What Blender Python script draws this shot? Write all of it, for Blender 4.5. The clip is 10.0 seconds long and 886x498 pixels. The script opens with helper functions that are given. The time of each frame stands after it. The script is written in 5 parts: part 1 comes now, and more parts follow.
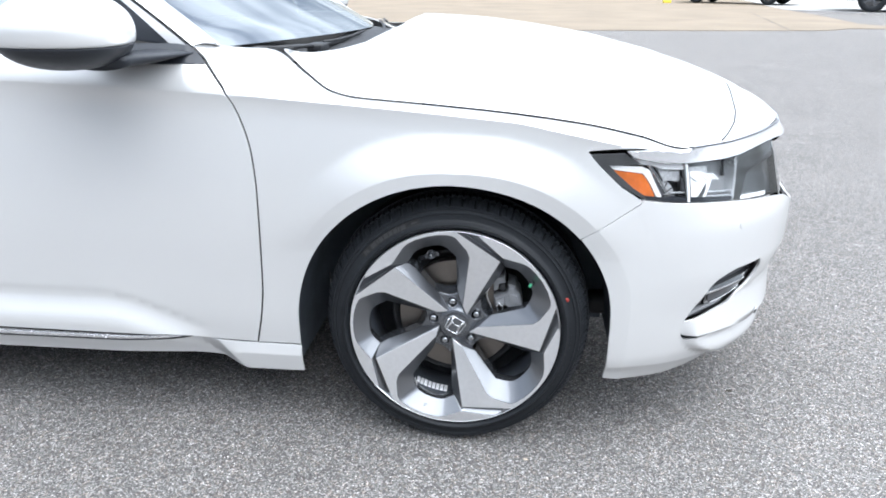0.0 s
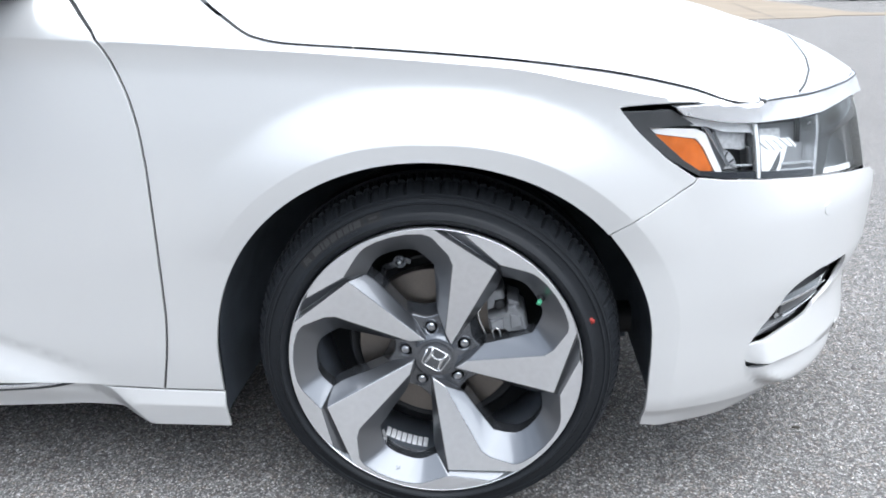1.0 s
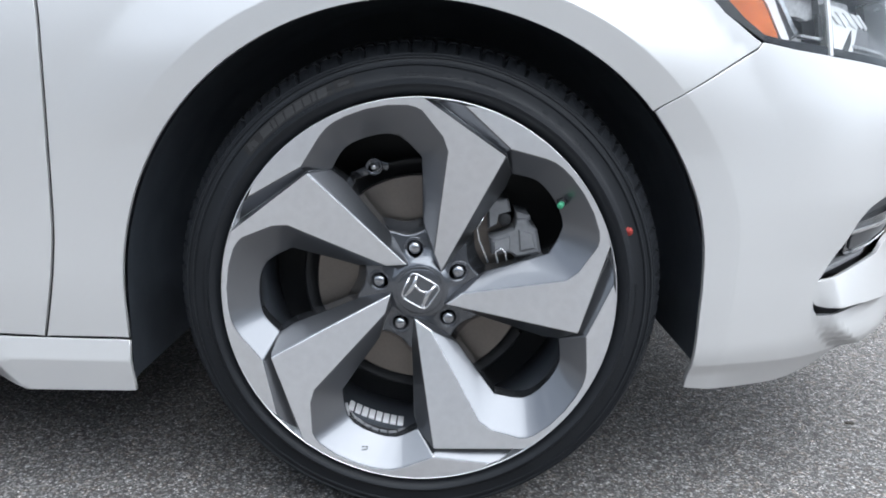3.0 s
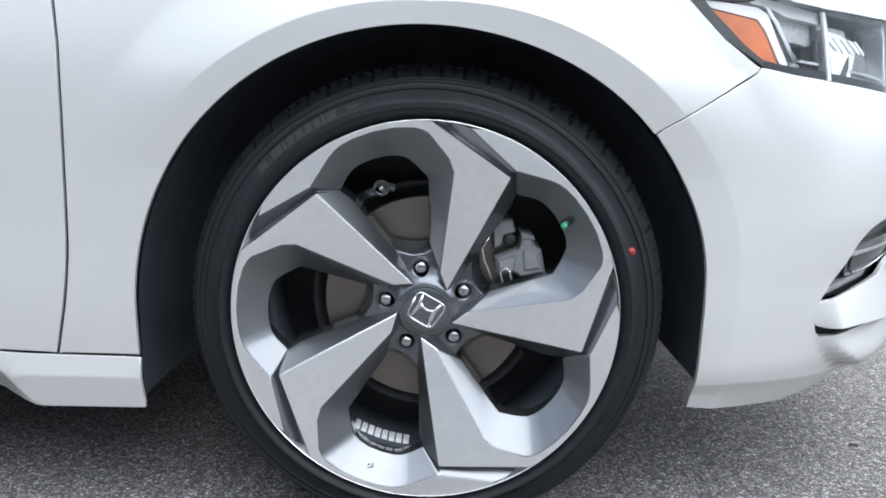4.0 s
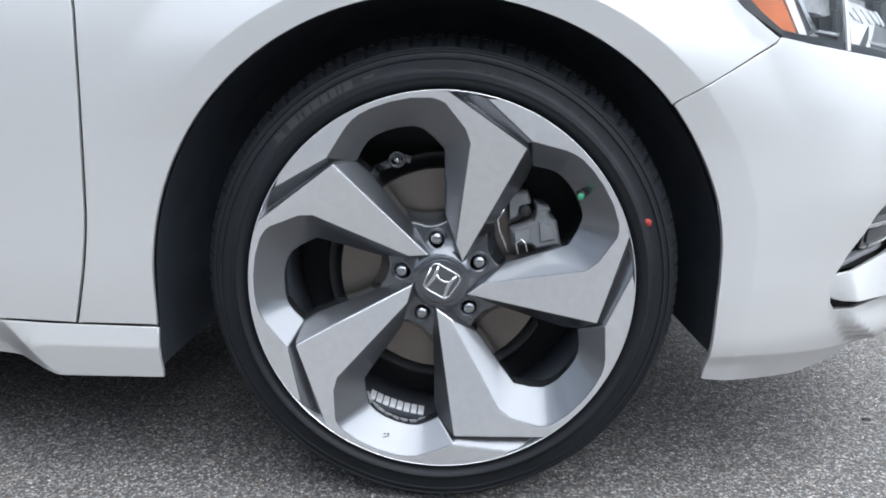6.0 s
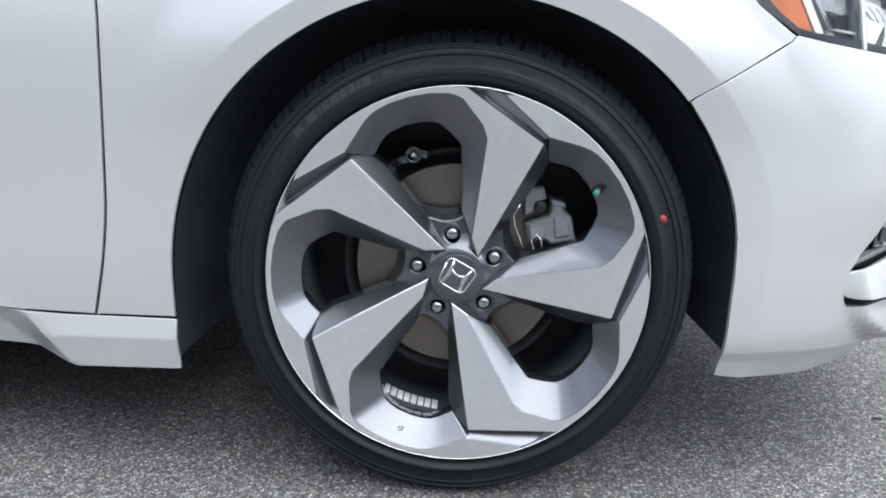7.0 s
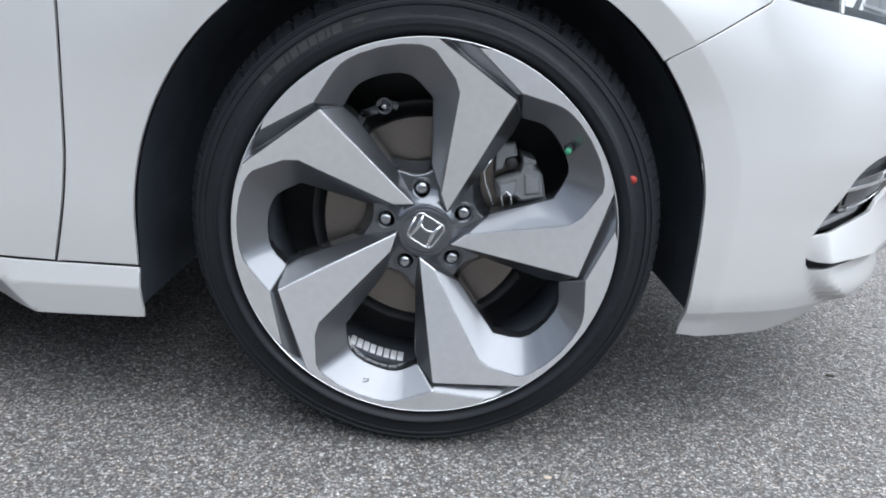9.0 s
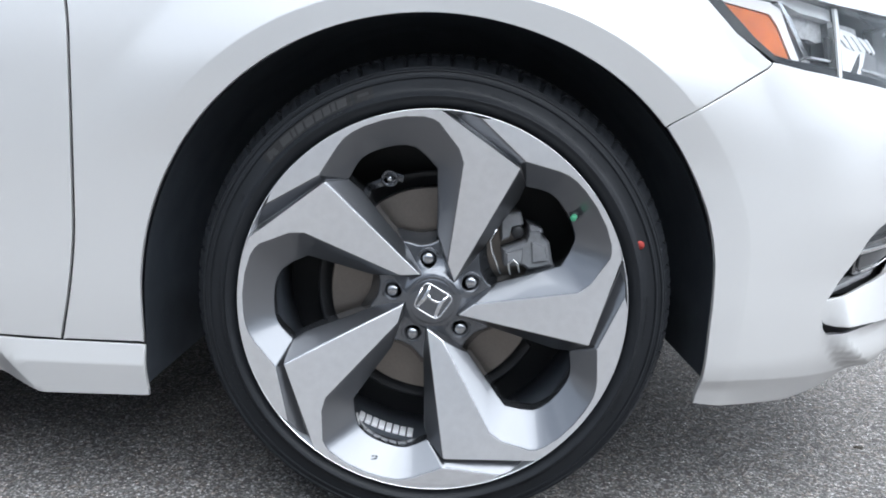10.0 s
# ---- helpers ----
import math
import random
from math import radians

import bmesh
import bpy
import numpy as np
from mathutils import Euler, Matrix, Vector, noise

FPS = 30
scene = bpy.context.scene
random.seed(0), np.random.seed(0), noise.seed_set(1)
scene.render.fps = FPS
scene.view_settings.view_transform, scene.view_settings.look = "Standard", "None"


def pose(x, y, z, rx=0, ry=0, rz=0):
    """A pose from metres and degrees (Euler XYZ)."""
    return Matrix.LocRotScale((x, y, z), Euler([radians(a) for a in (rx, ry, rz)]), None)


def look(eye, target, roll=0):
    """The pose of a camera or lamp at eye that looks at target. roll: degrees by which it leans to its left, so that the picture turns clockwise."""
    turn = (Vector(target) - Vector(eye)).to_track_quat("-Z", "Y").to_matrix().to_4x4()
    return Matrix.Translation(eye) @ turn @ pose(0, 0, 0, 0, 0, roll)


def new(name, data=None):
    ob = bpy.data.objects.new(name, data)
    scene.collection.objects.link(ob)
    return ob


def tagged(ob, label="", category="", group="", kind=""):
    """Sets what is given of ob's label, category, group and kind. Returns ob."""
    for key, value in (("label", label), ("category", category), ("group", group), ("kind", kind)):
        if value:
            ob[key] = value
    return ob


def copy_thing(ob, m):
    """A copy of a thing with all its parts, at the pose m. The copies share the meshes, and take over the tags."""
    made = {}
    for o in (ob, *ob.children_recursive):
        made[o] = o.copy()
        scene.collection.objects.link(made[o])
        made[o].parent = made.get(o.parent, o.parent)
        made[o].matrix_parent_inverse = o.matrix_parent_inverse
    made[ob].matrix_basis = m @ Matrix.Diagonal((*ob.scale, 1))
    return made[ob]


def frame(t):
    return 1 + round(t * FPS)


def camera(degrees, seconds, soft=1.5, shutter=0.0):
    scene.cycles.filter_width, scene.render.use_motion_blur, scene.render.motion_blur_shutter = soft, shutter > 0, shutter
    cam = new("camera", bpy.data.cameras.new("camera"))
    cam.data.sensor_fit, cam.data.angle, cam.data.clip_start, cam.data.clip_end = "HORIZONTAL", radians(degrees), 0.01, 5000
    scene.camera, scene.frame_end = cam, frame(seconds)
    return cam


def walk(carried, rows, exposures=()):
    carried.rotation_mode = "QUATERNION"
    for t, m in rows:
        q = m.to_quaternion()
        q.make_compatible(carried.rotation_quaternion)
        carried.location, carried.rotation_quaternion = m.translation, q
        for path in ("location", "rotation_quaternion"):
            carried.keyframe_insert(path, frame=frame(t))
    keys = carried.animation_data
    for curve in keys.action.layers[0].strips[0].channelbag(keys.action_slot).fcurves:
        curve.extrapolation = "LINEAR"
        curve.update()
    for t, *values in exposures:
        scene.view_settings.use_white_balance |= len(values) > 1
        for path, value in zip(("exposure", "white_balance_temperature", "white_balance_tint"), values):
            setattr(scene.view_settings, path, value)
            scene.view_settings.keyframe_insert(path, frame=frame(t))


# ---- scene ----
from mathutils.geometry import delaunay_2d_cdt

cam = camera(61.0, 10.0, 1.8)
PATH = [
    (0, (0.145, -1.67, 1.156), (-0.049, 0.196, 0.462), 0.3),
    (0.5, (0.135, -1.563, 1.067), (-0.081, 0.303, 0.381), -1.5),
    (1, (0.117, -1.176, 0.976), (-0.039, 0.696, 0.289), -0.9),
    (1.5, (0.097, -0.922, 0.804), (-0.085, 0.955, 0.137), -0.8),
    (2, (0.046, -0.902, 0.635), (-0.181, 1.017, 0.12), -0.4),
    (2.5, (0.022, -0.949, 0.585), (-0.047, 0.989, 0.099), 2.3),
    (3, (0.038, -0.958, 0.597), (0.023, 0.996, 0.171), 1.1),
    (4.5, (0.035, -0.983, 0.591), (-0.007, 0.984, 0.23), 1.2),
    (5, (0.031, -0.98, 0.586), (-0.019, 0.981, 0.196), 1.1),
    (5.5, (0.028, -0.979, 0.584), (-0.018, 0.977, 0.173), 1.1),
    (7, (0.012, -0.992, 0.575), (-0.05, 0.965, 0.163), 1.6),
    (7.5, (-0.007, -0.988, 0.579), (-0.061, 0.965, 0.152), 2.0),
    (8, (-0.006, -0.987, 0.577), (-0.02, 0.965, 0.145), 2.4),
    (8.5, (-0.004, -0.991, 0.579), (0.002, 0.961, 0.145), 3.1),
    (9, (0.015, -0.981, 0.591), (0.036, 0.939, 0.033), 3.6),
    (9.5, (0.013, -0.972, 0.578), (-0.022, 0.962, 0.069), 2.7),
    (10, (0.026, -0.977, 0.572), (-0.002, 0.993, 0.227), 2.1),
]
EXPOSURE = [(0.0, 1.25, 5960, 8), (0.5, 1.26, 5960, 8), (1.0, 1.18, 5960, 8), (1.5, 1.09, 5960, 8), (2.0, 0.95, 5960, 8), (2.5, 0.90, 5960, 8), (4.5, 1.05, 5960, 8), (5.5, 0.97, 5960, 8), (7.0, 0.91, 5960, 8), (9.0, 0.88, 5960, 8), (10.0, 1.05, 5960, 8)]
walk(cam, [(t, look(eye, target, roll)) for t, eye, target, roll in PATH], EXPOSURE)

# ---- sky and sun: a bright, thinly clouded day ----
world = bpy.data.worlds.new("sky")
scene.world = world
world.use_nodes = True
nt = world.node_tree
sky = nt.nodes.new("ShaderNodeTexSky")
sky.sky_type, sky.sun_disc = "NISHITA", False
sky.sun_elevation, sky.sun_rotation = radians(69), radians(111)
sky.air_density, sky.dust_density, sky.ozone_density = 1.0, 4.0, 1.0
soft = nt.nodes.new("ShaderNodeHueSaturation")
soft.inputs["Saturation"].default_value = 0.6
nt.links.new(sky.outputs["Color"], soft.inputs["Color"])
cloud = nt.nodes.new("ShaderNodeTexNoise")
cloud.inputs["Scale"].default_value, cloud.inputs["Detail"].default_value = 3.0, 8.0
way = nt.nodes.new("ShaderNodeTexCoord")
flat_way = nt.nodes.new("ShaderNodeMapping")
flat_way.inputs["Scale"].default_value = (1.0, 1.0, 4.0)
nt.links.new(way.outputs["Generated"], flat_way.inputs["Vector"])
nt.links.new(flat_way.outputs[0], cloud.inputs["Vector"])
cover = nt.nodes.new("ShaderNodeMapRange")
cover.inputs["From Min"].default_value, cover.inputs["From Max"].default_value = 0.36, 0.64
cover.inputs["To Min"].default_value, cover.inputs["To Max"].default_value = 0.05, 0.95
thin_cloud = nt.nodes.new("ShaderNodeMix")
thin_cloud.data_type = "RGBA"
thin_cloud.inputs[7].default_value = (8.7, 9.05, 9.65, 1.0)
nt.links.new(cloud.outputs["Fac"], cover.inputs["Value"])
nt.links.new(soft.outputs["Color"], thin_cloud.inputs[6])
nt.links.new(cover.outputs[0], thin_cloud.inputs[0])
nt.links.new(thin_cloud.outputs[2], nt.nodes["Background"].inputs["Color"])
nt.nodes["Background"].inputs["Strength"].default_value = 0.1
sun = new("sun", bpy.data.lights.new("sun", "SUN"))
sun.data.energy, sun.data.angle, sun.data.color = 2.95, radians(98), (1.0, 0.985, 0.96)
sun.matrix_world = look((2.1, -0.8, 5.8), (0.0, 0.0, 0.0))


# ---- materials ----
def mat(name, base, rough=0.5, metal=0.0, vary=0.12, scale=6.0, grain=60.0, bump=0.0, coat=0.0, **more):
    """A node material: base colour varied at two scales, roughness varied with it, fine relief."""
    m = bpy.data.materials.new(name)
    m.use_nodes = True
    n, l = m.node_tree.nodes, m.node_tree.links
    b = n["Principled BSDF"]
    tc = n.new("ShaderNodeTexCoord")
    big, fine = n.new("ShaderNodeTexNoise"), n.new("ShaderNodeTexNoise")
    for t, sc, det in ((big, scale, 3.0), (fine, grain, 5.0)):
        t.inputs["Scale"].default_value, t.inputs["Detail"].default_value = sc, det
        l.new(tc.outputs["Object"], t.inputs["Vector"])
    add = n.new("ShaderNodeMath")
    add.operation = "ADD"
    l.new(big.outputs["Fac"], add.inputs[0])
    l.new(fine.outputs["Fac"], add.inputs[1])
    ramp = n.new("ShaderNodeMapRange")
    ramp.inputs["From Min"].default_value, ramp.inputs["From Max"].default_value = 0.6, 1.4
    ramp.inputs["To Min"].default_value, ramp.inputs["To Max"].default_value = 1 - vary, 1 + vary
    l.new(add.outputs[0], ramp.inputs["Value"])
    mul = n.new("ShaderNodeVectorMath")
    mul.operation = "SCALE"
    mul.inputs[0].default_value = base
    l.new(ramp.outputs[0], mul.inputs["Scale"])
    l.new(mul.outputs[0], b.inputs["Base Color"])
    rr = n.new("ShaderNodeMapRange")
    rr.inputs["From Min"].default_value, rr.inputs["From Max"].default_value = 0.3, 0.7
    rr.inputs["To Min"].default_value, rr.inputs["To Max"].default_value = rough * (1 - vary), min(rough * (1 + vary), 1.0)
    l.new(fine.outputs["Fac"], rr.inputs["Value"])
    l.new(rr.outputs[0], b.inputs["Roughness"])
    b.inputs["Metallic"].default_value, b.inputs["Coat Weight"].default_value = metal, coat
    b.inputs["Coat Roughness"].default_value = 0.04
    for k, v in more.items():
        b.inputs[k.replace("_", " ").title().replace("Ior", "IOR")].default_value = v
    if bump:
        bp = n.new("ShaderNodeBump")
        bp.inputs["Strength"].default_value, bp.inputs["Distance"].default_value = bump, 0.001
        l.new(fine.outputs["Fac"], bp.inputs["Height"])
        l.new(bp.outputs[0], b.inputs["Normal"])
    return m


def clear(name, tint, gloss=1.45):
    """Clear plastic or glass: tinted and see-through, with a mirror's gloss that grows at grazing angles."""
    m = bpy.data.materials.new(name)
    m.use_nodes = True
    n, l = m.node_tree.nodes, m.node_tree.links
    n.remove(n["Principled BSDF"])
    thin, shine, mix, fr = n.new("ShaderNodeBsdfTransparent"), n.new("ShaderNodeBsdfGlossy"), n.new("ShaderNodeMixShader"), n.new("ShaderNodeFresnel")
    thin.inputs["Color"].default_value = (*tint, 1)
    shine.inputs["Roughness"].default_value = 0.02
    shine.inputs["Color"].default_value = (0.96, 0.99, 0.985, 1)
    fr.inputs["IOR"].default_value = gloss
    l.new(fr.outputs[0], mix.inputs[0])
    l.new(thin.outputs[0], mix.inputs[1])
    l.new(shine.outputs[0], mix.inputs[2])
    l.new(mix.outputs[0], n["Material Output"].inputs["Surface"])
    return m


def asphalt_material():
    """Worn asphalt: a grey binder with pale and tan stone chips, and dark pits between them."""
    m = mat("asphalt", (0.272, 0.264, 0.257), 0.9, vary=0.14, scale=1.6, grain=70)
    n, l = m.node_tree.nodes, m.node_tree.links
    b = n["Principled BSDF"]
    tc = next(k for k in n if k.bl_idname == "ShaderNodeTexCoord")
    last, heights = b.inputs["Base Color"].links[0].from_socket, []
    for sc, power, low, high, dark in ((300.0, 2.7, 0.57, 2.4, 0.5), (140.0, 2.0, 0.75, 1.45, 0.74)):
        v = n.new("ShaderNodeTexVoronoi")
        v.inputs["Scale"].default_value = sc
        l.new(tc.outputs["Object"], v.inputs["Vector"])
        sep = n.new("ShaderNodeSeparateColor")
        l.new(v.outputs["Color"], sep.inputs[0])
        few = n.new("ShaderNodeMath")
        few.operation = "POWER"
        few.inputs[1].default_value = power
        l.new(sep.outputs[0], few.inputs[0])
        tone = n.new("ShaderNodeMapRange")
        tone.inputs["To Min"].default_value, tone.inputs["To Max"].default_value = low, high
        l.new(few.outputs[0], tone.inputs["Value"])
        edge = n.new("ShaderNodeMapRange")
        edge.inputs["From Min"].default_value, edge.inputs["From Max"].default_value = 0.25, 0.6
        edge.inputs["To Min"].default_value, edge.inputs["To Max"].default_value = 1.0, dark
        l.new(v.outputs["Distance"], edge.inputs["Value"])
        k = n.new("ShaderNodeMath")
        k.operation = "MULTIPLY"
        l.new(tone.outputs[0], k.inputs[0])
        l.new(edge.outputs[0], k.inputs[1])
        heights.append((k, 0.5))
        mix = n.new("ShaderNodeVectorMath")
        mix.operation = "SCALE"
        l.new(last, mix.inputs[0])
        l.new(k.outputs[0], mix.inputs["Scale"])
        last = mix.outputs[0]
    stone = n.new("ShaderNodeTexVoronoi")
    stone.inputs["Scale"].default_value = 150.0
    l.new(tc.outputs["Object"], stone.inputs["Vector"])
    hue = n.new("ShaderNodeSeparateColor")
    l.new(stone.outputs["Color"], hue.inputs[0])
    pick = n.new("ShaderNodeMapRange")
    pick.inputs["From Min"].default_value, pick.inputs["To Max"].default_value = 0.6, 0.7
    l.new(hue.outputs[1], pick.inputs["Value"])
    warm = n.new("ShaderNodeMix")
    warm.data_type, warm.blend_type = "RGBA", "MULTIPLY"
    l.new(pick.outputs[0], warm.inputs[0])
    l.new(last, warm.inputs[6])
    warm.inputs[7].default_value = (1.05, 0.9, 0.78, 1.0)
    last = warm.outputs[2]
    l.new(last, b.inputs["Base Color"])
    total = None
    for k, sign in heights:
        h = n.new("ShaderNodeMath")
        h.operation = "MULTIPLY_ADD"
        h.inputs[1].default_value = sign
        l.new(k.outputs[0], h.inputs[0])
        if total:
            l.new(total.outputs[0], h.inputs[2])
        else:
            h.inputs[2].default_value = 0.0
        total = h
    bp = n.new("ShaderNodeBump")
    bp.inputs["Strength"].default_value, bp.inputs["Distance"].default_value = 0.8, 0.003
    l.new(total.outputs[0], bp.inputs["Height"])
    l.new(bp.outputs[0], b.inputs["Normal"])
    return m


def machined_material():
    """Diamond-turned alloy: fine concentric lines round the hub."""
    m = mat("machined_alloy", (0.82, 0.83, 0.85), 0.33, 0.9, vary=0.06, scale=10, grain=90, coat=0.6)
    n, l = m.node_tree.nodes, m.node_tree.links
    b = n["Principled BSDF"]
    tc = next(k for k in n if k.bl_idname == "ShaderNodeTexCoord")
    sep, sq = n.new("ShaderNodeSeparateXYZ"), []
    l.new(tc.outputs["Object"], sep.inputs[0])
    ln = n.new("ShaderNodeVectorMath")
    ln.operation = "LENGTH"
    flat = n.new("ShaderNodeCombineXYZ")
    l.new(sep.outputs["X"], flat.inputs["X"])
    l.new(sep.outputs["Z"], flat.inputs["Z"])
    l.new(flat.outputs[0], ln.inputs[0])
    wave = n.new("ShaderNodeMath")
    wave.operation = "MULTIPLY"
    wave.inputs[1].default_value = 9000.0
    l.new(ln.outputs["Value"], wave.inputs[0])
    si = n.new("ShaderNodeMath")
    si.operation = "SINE"
    l.new(wave.outputs[0], si.inputs[0])
    bp = n.new("ShaderNodeBump")
    bp.inputs["Strength"].default_value, bp.inputs["Distance"].default_value = 0.12, 0.0002
    l.new(si.outputs[0], bp.inputs["Height"])
    l.new(bp.outputs[0], b.inputs["Normal"])
    return m


WHITE = mat("white_pearl_paint", (0.62, 0.62, 0.617), 0.34, 0.3, vary=0.015, scale=3, grain=900, coat=1.0, coat_ior=1.8, coat_roughness=0.22)
BLACK = mat("black_plastic", (0.018, 0.019, 0.021), 0.55, vary=0.25, scale=12, grain=400, bump=0.15)
LINER = mat("wheel_well_felt", (0.07, 0.083, 0.102), 0.95, vary=0.3, scale=14, grain=300, bump=0.4)
SAIL = mat("satin_black_trim", (0.02, 0.023, 0.029), 0.42, vary=0.1, scale=12, specular_ior_level=0.35)
GLOSSBLACK = mat("gloss_black_trim", (0.012, 0.012, 0.014), 0.12, vary=0.1, coat=0.8)
RUBBER = mat("tyre_rubber", (0.013, 0.0146, 0.0172), 0.5, vary=0.15, scale=16, grain=240, bump=0.06, specular_ior_level=0.22)
# near-black that stands for the shade inside the lug wells
WELLSHADE = mat("lug_well_shade", (0.005, 0.005, 0.0055), 0.7, vary=0.15, scale=30, grain=300, specular_ior_level=0.2)
NEST = mat("grey_lamp_nest", (0.06, 0.062, 0.066), 0.4, vary=0.2, scale=20, grain=300)
MOULD = mat("moulded_rubber_marking", (0.006, 0.006, 0.0065), 0.75, vary=0.15, scale=40, grain=500)
RAISED = mat("raised_rubber_marking", (0.02, 0.02, 0.021), 0.55, vary=0.15, scale=40, grain=500)
MACHINED = machined_material()
ALLOY = mat("grey_alloy_paint", (0.175, 0.181, 0.193), 0.3, 0.85, vary=0.025, scale=8, grain=500, coat=0.9)
DARKALLOY = mat("dark_grey_alloy", (0.12, 0.127, 0.14), 0.2, 0.7, vary=0.08, scale=20, grain=500, coat=1.0)
BARREL = mat("dark_barrel_paint", (0.09, 0.1, 0.116), 0.45, 0.3, vary=0.15, scale=20, grain=300)
CHROME = mat("chrome", (0.78, 0.79, 0.8), 0.09, 1.0, vary=0.04, scale=20)
NUT = mat("dark_chrome", (0.46, 0.47, 0.49), 0.2, 1.0, vary=0.06, scale=40)
STEEL = mat("brake_steel", (0.2, 0.181, 0.163), 0.38, 0.9, vary=0.12, scale=20, grain=300)
CAST = mat("cast_iron_caliper", (0.26, 0.266, 0.278), 0.6, 0.35, vary=0.2, scale=30, grain=200, bump=0.4)
LEAD = mat("balance_weight", (0.92, 0.92, 0.93), 0.45, 0.0, vary=0.1, scale=60)
RED = mat("red_paint_dot", (0.3, 0.03, 0.022), 0.7, vary=0.1, scale=80)
GREEN = mat("green_valve_cap", (0.06, 0.3, 0.16), 0.4, vary=0.1, scale=80)
CLEARWHITE = mat("bright_white_plastic", (0.93, 0.935, 0.94), 0.15, vary=0.03, scale=30, coat=0.8)
AMBER = mat("amber_reflector", (0.64, 0.165, 0.028), 0.22, vary=0.2, scale=45, coat=0.5)
SILVERTRIM = mat("satin_silver_trim", (0.8, 0.81, 0.83), 0.26, 0.8, vary=0.06, scale=20)
BLOCK = mat("ribbed_clear_plastic", (0.55, 0.555, 0.565), 0.22, vary=0.3, scale=120, grain=600, coat=0.6)
BEZEL = mat("grey_lamp_bezel", (0.24, 0.245, 0.255), 0.35, 0.2, vary=0.15, scale=20)
LENS = clear("clear_lamp_lens", (0.97, 0.975, 0.98), 1.38)
GLASS = clear("windscreen_glass", (0.6, 0.68, 0.67), 10.0)
GUIDE = mat("pale_light_guide", (0.88, 0.89, 0.9), 0.25, vary=0.06, scale=40, coat=0.6)
INTERIOR = mat("dark_cabin_cloth", (0.05, 0.05, 0.052), 0.8, vary=0.2, scale=10, grain=200)
ASPHALT = asphalt_material()
CONCRETE = mat("tan_concrete", (0.2, 0.16, 0.115), 0.85, vary=0.26, scale=0.7, grain=14, bump=0.3)
PALE = mat("pale_concrete", (0.34, 0.335, 0.325), 0.85, vary=0.08, scale=0.8, grain=20, bump=0.2)
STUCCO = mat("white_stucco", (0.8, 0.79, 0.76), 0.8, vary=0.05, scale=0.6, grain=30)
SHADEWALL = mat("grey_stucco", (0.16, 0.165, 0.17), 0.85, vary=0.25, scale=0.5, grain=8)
DARKPAINT = mat("dark_car_paint", (0.03, 0.03, 0.034), 0.3, vary=0.1, coat=0.8)
YELLOW = mat("yellow_paint", (0.75, 0.6, 0.06), 0.6, vary=0.15, scale=9)
CHIP = mat("pale_stone_chip", (0.5, 0.42, 0.33), 0.8, vary=0.2, scale=90)
def grit_material():
    """Small stones: each one a shade of its own between grey, white and tan."""
    m = mat("stone_grit", (0.5, 0.48, 0.45), 0.8, vary=0.12, scale=60, grain=300)
    n, l = m.node_tree.nodes, m.node_tree.links
    geo, ramp = n.new("ShaderNodeNewGeometry"), n.new("ShaderNodeValToRGB")
    shades = ((0.0, (0.2, 0.195, 0.19)), (0.35, (0.36, 0.35, 0.335)), (0.6, (0.55, 0.53, 0.5)), (0.8, (0.55, 0.47, 0.39)), (0.9, (0.8, 0.79, 0.77)))
    for k, (p, c) in enumerate(shades):
        e = ramp.color_ramp.elements[k] if k < 2 else ramp.color_ramp.elements.new(p)
        e.position, e.color = p, (*c, 1.0)
    l.new(geo.outputs["Random Per Island"], ramp.inputs[0])
    l.new(ramp.outputs[0], n["Principled BSDF"].inputs["Base Color"])
    return m


GRIT = grit_material()
LEAF = mat("dry_leaf", (0.035, 0.03, 0.022), 0.8, vary=0.3, scale=60)


# ---- mesh helpers ----
def part(name, bm, material, parent=None, label="", smooth_faces=True, normals=None, sharp=0):
    """Links a bmesh as one mesh object, under a thing or a part."""
    me = bpy.data.meshes.new(name)
    if smooth_faces:
        for f in bm.faces:
            f.smooth = True
    bm.to_mesh(me)
    bm.free()
    for m in (material if isinstance(material, (list, tuple)) else [material]):
        me.materials.append(m)
    if sharp:
        me.set_sharp_from_angle(angle=radians(sharp))
    if normals is not None:
        me.normals_split_custom_set_from_vertices(normals)
    ob = new(name, me)
    ob.parent = parent
    if label:
        tagged(ob, label)
    return ob


def again(ob, m, parent=None):
    """Another object on the same mesh, with its children."""
    c = copy_thing(ob, m)
    c.parent = parent or ob.parent
    return c


def thing(name, label, category, group="", kind=""):
    return tagged(new(name), label, category, group, kind)


def box(bm, c, size, bevel=0.0, turn=None, mi=0):
    """A bevelled block at c."""
    r = bmesh.ops.create_cube(bm, size=1.0)
    vs = r["verts"]
    bmesh.ops.scale(bm, vec=size, verts=vs)
    if bevel:
        es = list({e for v in vs for e in v.link_edges})
        g = bmesh.ops.bevel(bm, geom=es, offset=bevel, segments=2, affect="EDGES", profile=0.6)
        vs = list({v for f in g["faces"] for v in f.verts} | {v for v in vs if v.is_valid})
        vs = list({v for v0 in vs for f in v0.link_faces for v in f.verts})
    if turn is not None:
        bmesh.ops.transform(bm, matrix=turn, verts=vs)
    bmesh.ops.translate(bm, vec=c, verts=vs)
    for f in {f for v in vs for f in v.link_faces}:
        f.material_index = mi
    return vs


